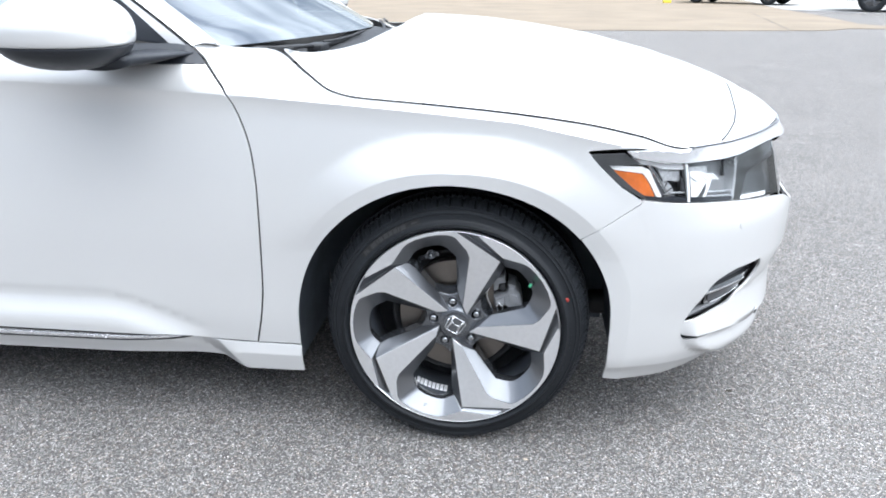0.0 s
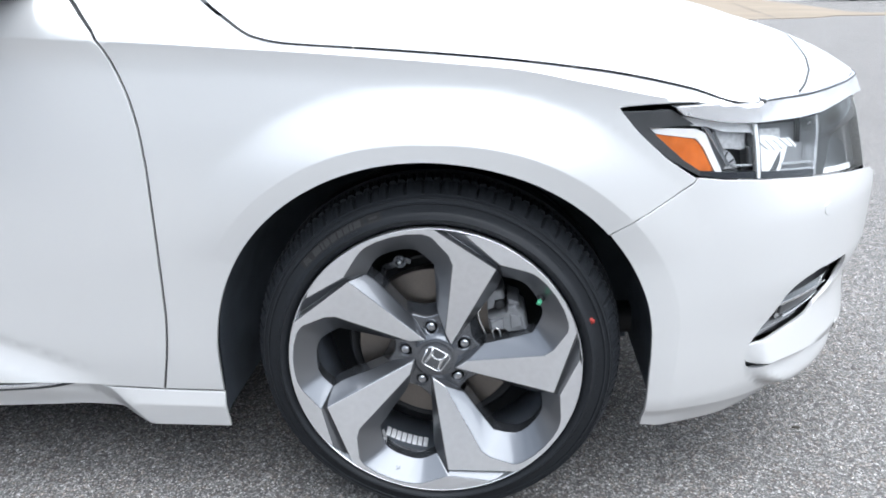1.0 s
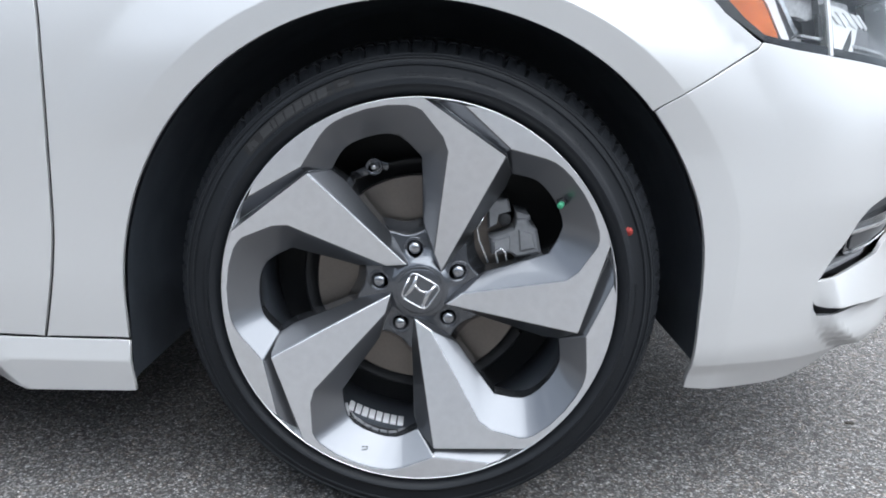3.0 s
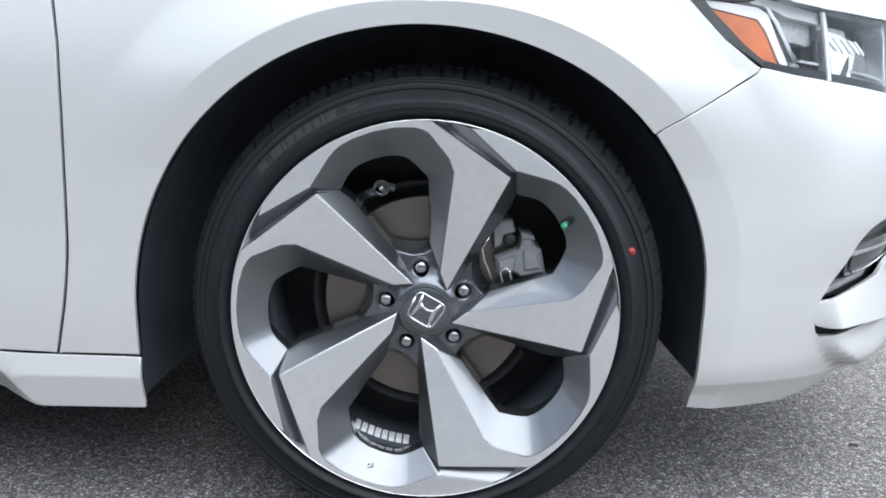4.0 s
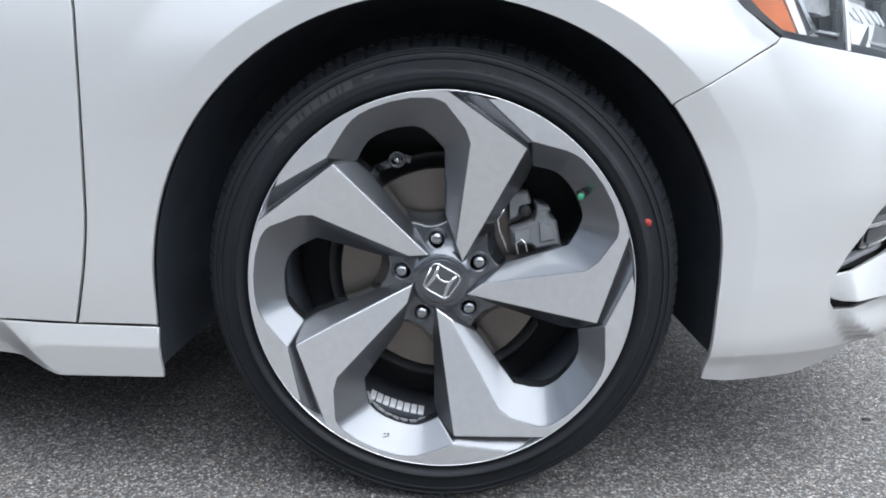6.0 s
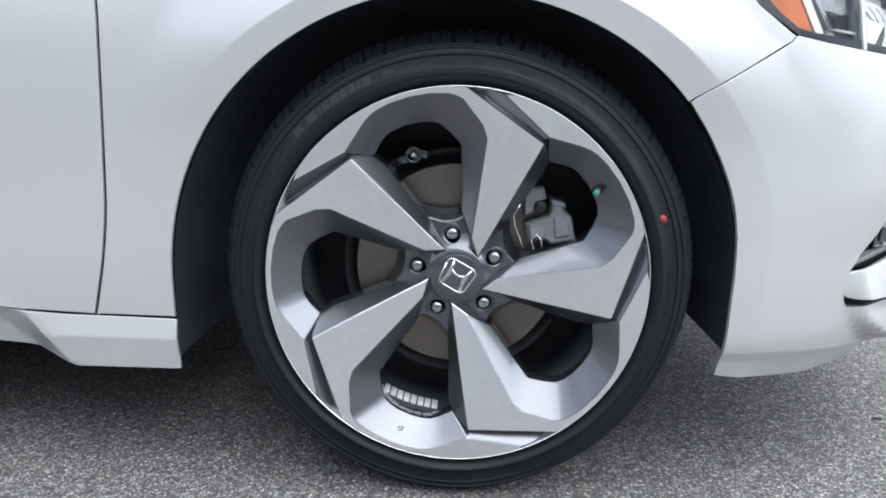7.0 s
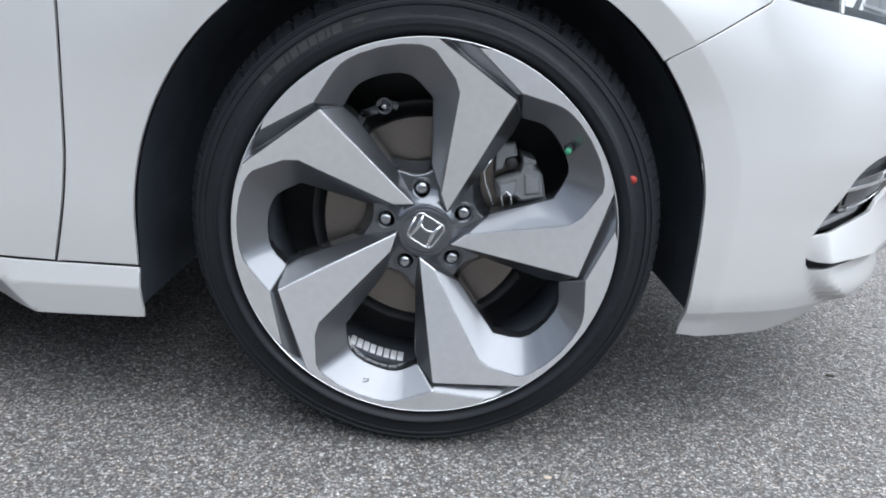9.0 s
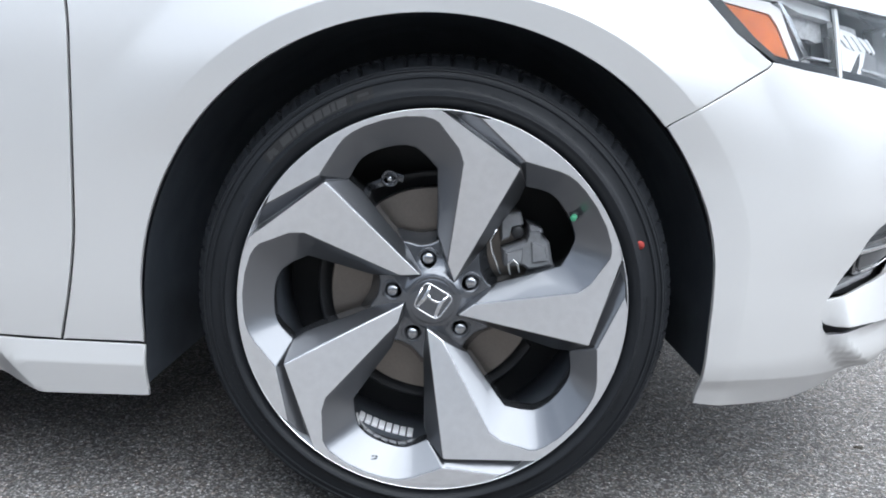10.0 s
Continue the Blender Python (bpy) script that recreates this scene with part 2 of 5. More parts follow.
def spin(bm, profile, n=128, centre=(0, 0, 0), closed=False, mi=0, alter=None, arc=(0.0, 2 * math.pi)):
    """Turns a profile of (y, r) round an axis along y."""
    full = abs(arc[1] - arc[0] - 2 * math.pi) < 1e-6
    count = n if full else n + 1
    rings = []
    for i in range(count):
        a = arc[0] + (arc[1] - arc[0]) * i / n
        ring = []
        for j, (y, r) in enumerate(profile):
            if alter:
                y, r = alter(i, j, y, r)
            ring.append(bm.verts.new((centre[0] + r * math.cos(a), centre[1] + y, centre[2] + r * math.sin(a))))
        rings.append(ring)
    m = len(profile)
    for i in range(n):
        p, q = rings[i], rings[(i + 1) % count]
        for j in range(m if closed else m - 1):
            k = (j + 1) % m
            f = bm.faces.new((p[j], q[j], q[k], p[k]))
            f.material_index = mi
    return rings


def tube(bm, points, radius, n=8, mi=0):
    """A round bar along a line of points."""
    pts = [Vector(p) for p in points]
    rings = []
    for i, p in enumerate(pts):
        d = (pts[min(i + 1, len(pts) - 1)] - pts[max(i - 1, 0)]).normalized()
        a = d.orthogonal().normalized() if i == 0 else (rings_a - d * rings_a.dot(d)).normalized()
        rings_a = a
        b = d.cross(a)
        r = radius if not isinstance(radius, (list, tuple)) else radius[i]
        rings.append([bm.verts.new(p + r * (math.cos(2 * math.pi * k / n) * a + math.sin(2 * math.pi * k / n) * b)) for k in range(n)])
    for p, q in zip(rings, rings[1:]):
        for k in range(n):
            bm.faces.new((p[k], p[(k + 1) % n], q[(k + 1) % n], q[k])).material_index = mi
    for ring in (rings[0], rings[-1][::-1]):
        bm.faces.new(ring[::-1]).material_index = mi


def inside(pts, poly):
    """Which of the points lie inside the polygon."""
    x, y = pts[:, 0], pts[:, 1]
    hit = np.zeros(len(pts), bool)
    for (x0, y0), (x1, y1) in zip(poly, np.roll(poly, -1, 0)):
        if y0 != y1:
            hit ^= ((y0 > y) != (y1 > y)) & (x < (x1 - x0) * (y - y0) / (y1 - y0) + x0)
    return hit


def dense(poly, spacing):
    out = []
    for a, b in zip(poly, poly[1:] + poly[:1]):
        k = max(1, int(math.dist(a, b) / spacing))
        out += [(a[0] + (b[0] - a[0]) * i / k, a[1] + (b[1] - a[1]) * i / k) for i in range(k)]
    return out


def rounded(poly, r):
    """The polygon with its corners rounded."""
    out = []
    n = len(poly)
    for i in range(n):
        a, b, c = (Vector((*poly[k % n], 0)) for k in (i - 1, i, i + 1))
        ra = min(r, 0.45 * (a - b).length)
        rc = min(r, 0.45 * (c - b).length)
        p, q = b + (a - b).normalized() * ra, b + (c - b).normalized() * rc
        out += [tuple(((1 - t) ** 2 * p + 2 * t * (1 - t) * b + t * t * q).xy) for t in (0, 0.25, 0.5, 0.75, 1)]
    return out


def skin(bm, outline, surf, grid=0.014, gap=0.003, deep=0.006, lift=0.0, holes=(), mi=0, extra=(), normals=None, flip=False, edge=0.0008):
    """A panel of sheet cut to an outline on a surface surf(s, t), with rolled edges that turn inwards by deep."""
    shape = surf
    surf = lambda s, t: shape(float(s), float(t))
    loops = []
    for k, loop in enumerate([outline, *holes]):
        pts = np.array(dense([(float(a), float(b)) for a, b in loop], grid * 0.7))
        area = 0.5 * np.sum(pts[:, 0] * np.roll(pts[:, 1], -1) - np.roll(pts[:, 0], -1) * pts[:, 1])
        if (area < 0) != (k > 0):
            pts = pts[::-1]
        e = np.roll(pts, -1, 0) - np.roll(pts, 1, 0)
        o = np.stack([e[:, 1], -e[:, 0]], 1) / (np.linalg.norm(e, axis=1)[:, None] + 1e-12)
        loops.append((pts - o * gap, o))
    verts, edges = [], []
    for pts, o in loops:
        k = len(verts)
        verts += [tuple(p) for p in pts]
        edges += [(k + i, k + (i + 1) % len(pts)) for i in range(len(pts))]
    lo, hi = loops[0][0].min(0), loops[0][0].max(0)
    g = np.array([(x + (0.5 * grid if (j % 2) else 0), y) for j, y in enumerate(np.arange(lo[1], hi[1], grid)) for x in np.arange(lo[0], hi[0], grid)])
    if len(extra):
        rows = np.array(extra)
        rows = rows[np.all((rows > lo - grid) & (rows < hi + grid), 1)]
        far_off = np.array([np.min(np.sum((rows - p) ** 2, 1)) if len(rows) else 1.0 for p in g]) > (0.6 * grid) ** 2
        g = np.concatenate([g[far_off], rows])
    ok = inside(g, loops[0][0])
    for pts, o in loops[1:]:
        ok &= ~inside(g, pts)
    g = g[ok]
    edge_pts = np.concatenate([p for p, o in loops])
    near = np.array([np.min(np.sum((edge_pts - p) ** 2, 1)) for p in g]) if len(g) else np.zeros(0)
    verts += [tuple(p) for p in g[near > (0.5 * grid) ** 2]] if len(g) else []
    vv, ee, ff, *_ = delaunay_2d_cdt([Vector(v) for v in verts], edges, [], 1, 1e-6)
    h = 0.0015
    made, ns = [], {}

    def normal(s, t):
        a = surf(s + h, t) - surf(s - h, t)
        b = surf(s, t + h) - surf(s, t - h)
        n = Vector(a).cross(Vector(b))
        if n.length < 1e-12:
            return Vector((0, -1, 0))
        n.normalize()
        return -n if (n.y > 0.2 or (abs(n.y) <= 0.2 and (n.z < -0.2 or (abs(n.z) <= 0.2 and n.x * (1 if s > -1.5 else -1) < 0)))) != flip else n

    for v in vv:
        n = normal(v.x, v.y)
        q = bm.verts.new(surf(v.x, v.y) + n * lift)
        ns[q] = n
        made.append(q)
    mids = np.array([[sum(vv[i].x for i in f) / len(f), sum(vv[i].y for i in f) / len(f)] for f in ff])
    gone = np.zeros(len(ff), bool)
    for pts, o in loops[1:]:
        gone |= inside(mids, pts)
    cut = iter(gone)
    for f in ff:
        if next(cut):
            continue
        a, b, c = (made[i].co for i in f[:3])
        order = f if (b - a).cross(c - a).dot(ns[made[f[0]]]) > 0 else f[::-1]
        try:
            bm.faces.new([made[i] for i in order]).material_index = mi
        except ValueError:
            pass
    if deep:
        for pts, o in loops:
            rings = [[], [], [], []]
            for p, d in zip(pts, o):
                n = normal(*p)
                q = surf(*p) + n * lift
                d = (float(d[0]), float(d[1]))
                out = surf(p[0] + d[0] * 0.002, p[1] + d[1] * 0.002) + n * lift - q
                out = out - n * out.dot(n)
                out = out.normalized() if out.length > 1e-9 else Vector((0, 0, 0))
                for k, (co, nn) in enumerate(((q, n), (q + out * edge * 0.7 - n * edge * 0.3, n + out), (q + out * edge - n * edge, out), (q + out * edge - n * deep, out))):
                    w = bm.verts.new(co)
                    ns[w] = nn.normalized() if nn.length > 0 else n
                    rings[k].append(w)
            m = len(pts)
            for r, s in zip(rings, rings[1:]):
                for i in range(m):
                    j = (i + 1) % m
                    bm.faces.new((r[i], s[i], s[j], r[j])).material_index = mi
    if normals is not None:
        normals.update(ns)


def panel(name, outline, surf, material, parent, label="", mirror=True, sides=False, far=None, **more):
    """One body panel, and its twin on the car's other flank: in the same mesh, (sides) as a part of its own, or (far) only one of the two."""
    bm, ns = bmesh.new(), {}
    skin(bm, outline, surf, normals=ns, **more)
    bm.verts.index_update()
    bm.verts.ensure_lookup_table()
    nl = [tuple(ns[v]) for v in bm.verts]

    def flipped(b0):
        b = b0.copy()
        for v in b.verts:
            v.co.y = 2 * YC - v.co.y
        for f in b.faces:
            f.normal_flip()
        return b
    nf = [(a, -b, c) for a, b, c in nl]
    if far is not None:
        return part(name, flipped(bm), material, parent, label, normals=nf) if far else part(name, bm, material, parent, label, normals=nl)
    if mirror and not sides:
        tmp = bpy.data.meshes.new("twin")
        f = flipped(bm)
        f.to_mesh(tmp)
        f.free()
        bm.from_mesh(tmp)
        bpy.data.meshes.remove(tmp)
        return part(name, bm, material, parent, label, normals=nl + nf)
    if mirror:
        part(name, flipped(bm), material, parent, label, normals=nf)
    return part(name, bm, material, parent, label, normals=nl)


# ---- body surface ----
YC = 0.95           # centre plane of the car
WHEELBASE = 2.83
XW, FW = 0.28, 0.68  # where the plan begins to turn towards the nose, and its reach
XR = -3.35          # where it begins to turn round the tail


def smooth(xs, ys):
    """A smooth curve through a few control values."""
    xs, ys = np.array(xs, float), np.array(ys, float)
    h = np.diff(xs)
    d = np.diff(ys) / h
    m = np.zeros(len(xs))
    m[0], m[-1] = d[0], d[-1]
    for i in range(1, len(xs) - 1):
        if d[i - 1] * d[i] > 0:
            m[i] = (h[i - 1] + h[i]) / (h[i - 1] / d[i - 1] + h[i] / d[i])

    def value(x):
        x = min(max(x, xs[0]), xs[-1])
        i = min(max(int(np.searchsorted(xs, x)) - 1, 0), len(h) - 1)
        t = (x - xs[i]) / h[i]
        return float((1 + 2 * t) * (1 - t) ** 2 * ys[i] + t * (1 - t) ** 2 * h[i] * m[i]
                     + t * t * (3 - 2 * t) * ys[i + 1] + t * t * (t - 1) * h[i] * m[i + 1])
    return value


def step(a, b, x):
    t = min(max((x - a) / (b - a), 0.0), 1.0)
    return t * t * (3 - 2 * t)


flank = smooth([0.15, 0.19, 0.25, 0.35, 0.5, 0.62, 0.72, 0.8, 0.86, 0.95], [0.042, 0.034, 0.018, 0.013, 0.014, 0.02, 0.03, 0.04, 0.046, 0.05])
crease = smooth([-3.6, -1.2, -0.55, -0.21, 0.115, 0.25, 0.4, 0.55, 0.63, 1.4], [0.93, 0.905, 0.882, 0.865, 0.84, 0.8145, 0.786, 0.767, 0.8, 0.8])
nose = smooth([0.15, 0.25, 0.35, 0.4, 0.46, 0.55, 0.64, 0.7, 0.78, 0.86], [0.86, 0.9, 0.925, 0.952, 0.974, 0.976, 0.966, 0.952, 0.913, 0.888])
gap_y = smooth([-1.2, -0.8, -0.65, -0.61, -0.56, -0.5, -0.4, -0.32, -0.25, -0.1, 0.11, 0.3, 0.44, 0.54, 0.7], [0.115, 0.11, 0.11, 0.19, 0.235, 0.285, 0.22, 0.155, 0.128, 0.118, 0.118, 0.125, 0.138, 0.152, 0.2])
gap_z = smooth([-1.2, -0.8, -0.65, -0.61, -0.56, -0.5, -0.4, -0.32, -0.25, -0.1, 0.11, 0.3, 0.44, 0.54, 0.7], [0.992, 0.992, 0.99, 0.981, 0.9735, 0.966, 0.912, 0.876, 0.866, 0.857, 0.84, 0.816, 0.788, 0.76, 0.75])
TOP = 0.10          # girth given to the shoulder's upper side


def arch_crown(a):
    """How far the arch takes part in the fender's outward swell: 0 at its feet, 1 at its crown, by angle."""
    return step(25, 88, a) if a <= 90 else step(178, 92, a)


def arch_polar(x, z):
    """Distance from the arch's edge, and the angle round the wheel."""
    dx, dz = (x if x > -1.4 else x + WHEELBASE) + 0.008, z - 0.311
    a = math.degrees(math.atan2(max(dz, 0.0), dx))
    return (math.hypot(dx, dz) if dz > 0 else abs(dx)) - 0.391 + 0.0078 * arch_crown(a), a


def body(s, t):
    """The body's outer skin: s runs along the flank and round the nose, t up the flank and over the shoulder."""
    zc = crease(s)
    z = min(t, zc)
    u = max(s - XW, 0.0) / FW
    x = s if s <= XW else XW + (nose(z) - XW) * math.sin(u)
    if s < XR:
        u = (XR - s) / 0.6
        x = XR - 0.6 * math.sin(u)
    y = flank(z)
    if z > zc - 0.05:
        y -= 0.006 * ((z - zc + 0.05) / 0.05) ** 2
    d, a = arch_polar(s, z)
    y -= 0.037 * arch_crown(a) * (1 - step(-0.05, 0.6, d))
    if d < 0.14 and s < 0.7:
        band = 0.031 + (0.024 if s > 0 else 0.012) * min(abs(s), 0.4) / 0.4
        k = min(max(1 - (d - band) / 0.09, 0.0), 1.0) ** 1.6
        y += k * min(0.03 - 0.02 * step(0.2, 0.65, z) - 0.037 * arch_crown(a) - y, 0.0)
        y += 0.07 * (max(band - d, 0.0) - 0.85 * band * k) * step(-0.15, 0.15, s)
    y = YC - (YC - y) * max(math.cos(u), 0.0) ** (0.77 + 0.13 * step(0.56, 0.7, z))
    if t <= zc:
        return Vector((x, y, z))
    w = min((t - zc) / TOP, 1.5)
    yg, zg = gap_y(s), gap_z(s)
    a, b = Vector((x, y, z)), Vector((x, yg, zg))
    c = Vector((x, y + 0.12 * (yg - y), zc + 0.62 * (zg - zc) + 0.006))
    return (1 - w) ** 2 * a + 2 * w * (1 - w) * c + w * w * b


spine_z = smooth([-0.6, -0.385, 0.0, 0.3, 0.6, 0.8, 0.88, 0.93], [1.03, 1.02, 0.995, 0.955, 0.885, 0.815, 0.78, 0.75])
brow = smooth([0.3, 0.39, 0.48, 0.56, 0.68, 0.8, 0.93, 1.348], [0.778, 0.777, 0.775, 0.772, 0.772, 0.776, 0.776, 0.755])
NOSE_S = XW + FW * math.pi / 2


def bonnet(s, v):
    """The top skin from the hood's edge (v = 0) to the car's centre line (v = 0.8)."""
    if s <= 0.557:
        e = Vector((s if s <= XW else XW + (nose(crease(s)) - XW) * math.sin((s - XW) / FW), gap_y(s), gap_z(s)))
    else:
        u = (s - XW) / FW
        k = step(0.557, 0.70, s)
        zb = brow(s)
        x = XW + (nose(zb) - XW) * math.sin(u)
        y = YC - (YC - 0.04) * max(math.cos(u), 0.0) ** 0.9
        e = Vector((x, y + (1 - k) * 0.0478, zb - (1 - k) * 0.0133))
    xm = s if s <= XW else XW + (0.91 - XW) * (s - XW) / (NOSE_S - XW)
    m = Vector((xm, YC, spine_z(xm)))
    q = 1 - v / 0.8
    p = e + (m - e) * (1 - q)
    return Vector((p[0], p[1], e[2] + (m[2] - e[2]) * (1 - q ** 2.3)))


# ---- the ground ----
def ground_sheet():
    bm = bmesh.new()
    xs = [-400, -60, -12, -3, 3, 12, 60, 400]
    ys = [-400, -60, -12, -3, 3, 12, 60, 400]
    g = [[bm.verts.new((x, y, 0)) for x in xs] for y in ys]
    for j in range(len(ys) - 1):
        for i in range(len(xs) - 1):
            bm.faces.new((g[j][i], g[j][i + 1], g[j + 1][i + 1], g[j + 1][i]))
    return tagged(part("ground", bm, ASPHALT), "coarse worn grey asphalt of a parking lot", "ground", kind="structure")


ground_sheet()


# ---- the white saloon ----
car = thing("car", "white four-door saloon parked on asphalt, two-tone alloy wheels", "car")

ARCH_X, ARCH_Z, ARCH_R = -0.008, 0.311, 0.391


def arch(a0, a1, n, cx=0.0):
    """Points of the wheel arch's edge, by angle."""
    out = []
    for a in np.linspace(a0, a1, n + 1):
        r = ARCH_R + 0.0035 * step(80, 42, a) - 0.0028 * step(145, 180, a) - 0.0078 * arch_crown(a)
        out.append((cx + ARCH_X + r * math.cos(radians(a)), ARCH_Z + (r + 0.001) * math.sin(radians(a))))
    return out


def door_line(n=34):
    """The shut line between fender and front door, upwards."""
    f = smooth([0.247, 0.343, 0.421, 0.57, 0.656, 0.71, 0.742, 0.766, 0.788, 0.817, 0.853, 0.889, 0.913, 0.938, 0.962, 0.9855], [-0.5125, -0.4925, -0.4845, -0.4805, -0.4812, -0.4855, -0.4895, -0.4945, -0.5005, -0.511, -0.527, -0.5485, -0.575, -0.605, -0.629, -0.651])
    return [(f(t), t) for t in np.linspace(0.2492, 0.9855, n)]


SEAM = 40.6          # angle at which the seam of the bumper meets the arch
seam_a = arch(SEAM, SEAM, 1)[0]
along = [(x, crease(x) + TOP) for x in np.linspace(0.545, -0.47, 26)]
creased = [(x, crease(x) + d) for x in np.arange(-3.2, 0.5, 0.012) for d in (-0.006, -0.002, 0.0015, 0.005, 0.012, 0.02)]

def arch_rows(a0, a1, s0=-0.8, s1=0.7):
    """Points along the edge of the flat lip round the arch."""
    out = []
    for a in np.arange(a0, a1, 1.2):
        for d in (0.012, 0.024, -0.006, -0.002, 0.0015, 0.005, 0.01, 0.018):
            x0 = ARCH_X + ARCH_R * math.cos(radians(a))
            r = ARCH_R + (d if d in (0.012, 0.024) else 0.031 + (0.024 if x0 > 0 else 0.012) * min(abs(x0) * 1.1, 0.4) / 0.4 + d)
            r -= 0.0078 * arch_crown(a)
            out.append((ARCH_X + r * math.cos(radians(a)), ARCH_Z + r * math.sin(radians(a))))
    return out


fender_outline = ([seam_a, (0.37, 0.6142), (0.409, 0.6377), (0.4285, 0.649), (0.435, 0.6575), (0.381, 0.694), (0.333, 0.739), (0.302, 0.774), (0.35, 0.777), (0.4, 0.778), (0.48, 0.776), (0.53, 0.79)]
                  + along + [(-0.5, 0.9788), (-0.53, 0.9807), (-0.56, 0.9825), (-0.585, 0.984), (-0.61, 0.9853), (-0.635, 0.9862)] + door_line()[::-1] + [(-0.46, 0.2492)] + [(-0.3958, 0.2492)] + arch(180, SEAM, 60)[:-1])
panel("fender", fender_outline, body, WHITE, car, sides=True, extra=creased + arch_rows(0, 180), grid=0.012)

door_outline = door_line() + [(-0.66, 0.984), (-0.72, 0.985), (-0.9, 0.985), (-1.3, 0.975), (-1.62, 0.98), (-1.62, 0.6), (-1.62, 0.27), (-1.2, 0.265), (-0.75, 0.264), (-0.68, 0.2575), (-0.62, 0.2523)]


def lower_sweep(s, z):
    """The flank with the swage that swells out along the foot of the doors."""
    p = body(s, z)
    top = 0.262 + 0.085 * step(-0.585, -0.92, s)
    if s < -0.6:
        k = step(top + 0.008, top - 0.06, z) * step(-0.6, -0.75, s) * step(-2.35, -2.2, s)
        p.y -= 0.022 * k
        p.y += 0.003 * math.exp(-((z - top - 0.014) / 0.013) ** 2) * step(-0.6, -0.75, s) * step(-2.35, -2.2, s)
    return p


sweep_rows = [(s, 0.262 + 0.085 * step(-0.585, -0.92, s) + d) for s in np.arange(-1.6, -0.62, 0.012) for d in (-0.012, -0.004, 0.004, 0.012)]
front_door = panel("front_door", door_outline, lower_sweep, WHITE, car, sides=True, extra=creased + sweep_rows, grid=0.014)
rear_door_outline = [(-1.622, 0.27), (-1.622, 0.98), (-2.3, 0.99), (-2.62, 0.995), (-2.66, 0.94), (-2.6, 0.75)] + [(-2.42, 0.6), (-2.36, 0.45), (-2.34, 0.27)]
panel("rear_door", rear_door_outline, lower_sweep, WHITE, car, sides=True, extra=creased, grid=0.03)
quarter_outline = ([(-2.345, 0.2), (-2.345, 0.45), (-2.42, 0.6), (-2.6, 0.75), (-2.66, 0.94), (-2.62, 1.0), (-3.0, 1.02), (-3.5, 1.01), (-3.9, 0.99), (-4.25, 0.96), (-4.25, 0.55), (-3.6, 0.52)]
                   + [(p[0], max(p[1], 0.2)) for p in arch(30, 180, 40, -WHEELBASE)] + [(-WHEELBASE - 0.3985, 0.2)])
panel("quarter_panel", quarter_outline, body, WHITE, car, sides=True, extra=creased, grid=0.03)
panel("rear_bumper", [(-3.6, 0.515), (-4.29, 0.545), (-4.29, 0.24), (-3.6, 0.2), (-WHEELBASE - 0.3985, 0.2), (-WHEELBASE - 0.3985, 0.31)] + arch(180, 149, 8, -WHEELBASE), body, WHITE, car, grid=0.03)


def sill_fold(z):
    """Where the skirt's flat front piece folds back towards the doors, by height."""
    return -0.549 - 0.061 * (z - 0.172) / 0.068


def sill_skin(s, z):
    """The side skirt: two flat strips that meet in a ridge ahead, a folded-back sweep under the doors."""
    p = lower_sweep(s, z)
    front = step(-0.64, -0.56, s)
    ridge = 0.0125 + (0.006 * (z - 0.219) / 0.029 if z > 0.219 else 0.0085 * (0.219 - z) / 0.046)
    p.y += front * (ridge - p.y)
    d = min(max(sill_fold(z) - s, 0.0), 0.06)
    p.y += 0.42 * d * step(-0.9, -0.65, s)
    p.y += 0.01 * step(-0.62, -0.75, s) * step(-2.4, -2.2, s) * step(0.262, 0.2, z)
    return p


sill_outline = [(-0.3985, 0.2452), (-0.3975, 0.2), (-0.3955, 0.1735), (-0.45, 0.173), (-0.5495, 0.172), (-0.58, 0.1805), (-0.63, 0.1895), (-0.7, 0.199), (-0.85, 0.203), (-1.2, 0.2), (-2.34, 0.2), (-2.34, 0.262), (-1.2, 0.256), (-0.75, 0.254), (-0.68, 0.2505), (-0.55, 0.2462)]
sill_rows = [(s, 0.219 + d) for s in np.arange(-0.56, -0.4, 0.008) for d in (-0.003, 0.0, 0.003)] + [(sill_fold(z) + d, z) for z in np.arange(0.174, 0.246, 0.004) for d in (-0.003, 0.0, 0.003)]
panel("side_sill", sill_outline, sill_skin, WHITE, car, "white side skirt below the doors", sides=True, grid=0.01, gap=-0.0008, extra=sill_rows, edge=0.0016)
# raised black strip that draws the shaded gap below the trim
panel("sill_gap_strip", [(-0.68, 0.2515), (-0.72, 0.2485), (-1.2, 0.2435), (-2.2, 0.246), (-2.2, 0.251), (-1.2, 0.2485), (-0.72, 0.253)], sill_skin, BLACK, car, sides=True, grid=0.02, lift=0.003, deep=0.004, gap=0.0)
panel("sill_trim", [(-0.705, 0.2595), (-0.72, 0.2535), (-1.2, 0.2495), (-2.2, 0.252), (-2.2, 0.2585), (-1.2, 0.2585)], sill_skin, SILVERTRIM, car, "thin bright satin strip", sides=True, grid=0.02, lift=0.004, deep=0.006, gap=0.0)

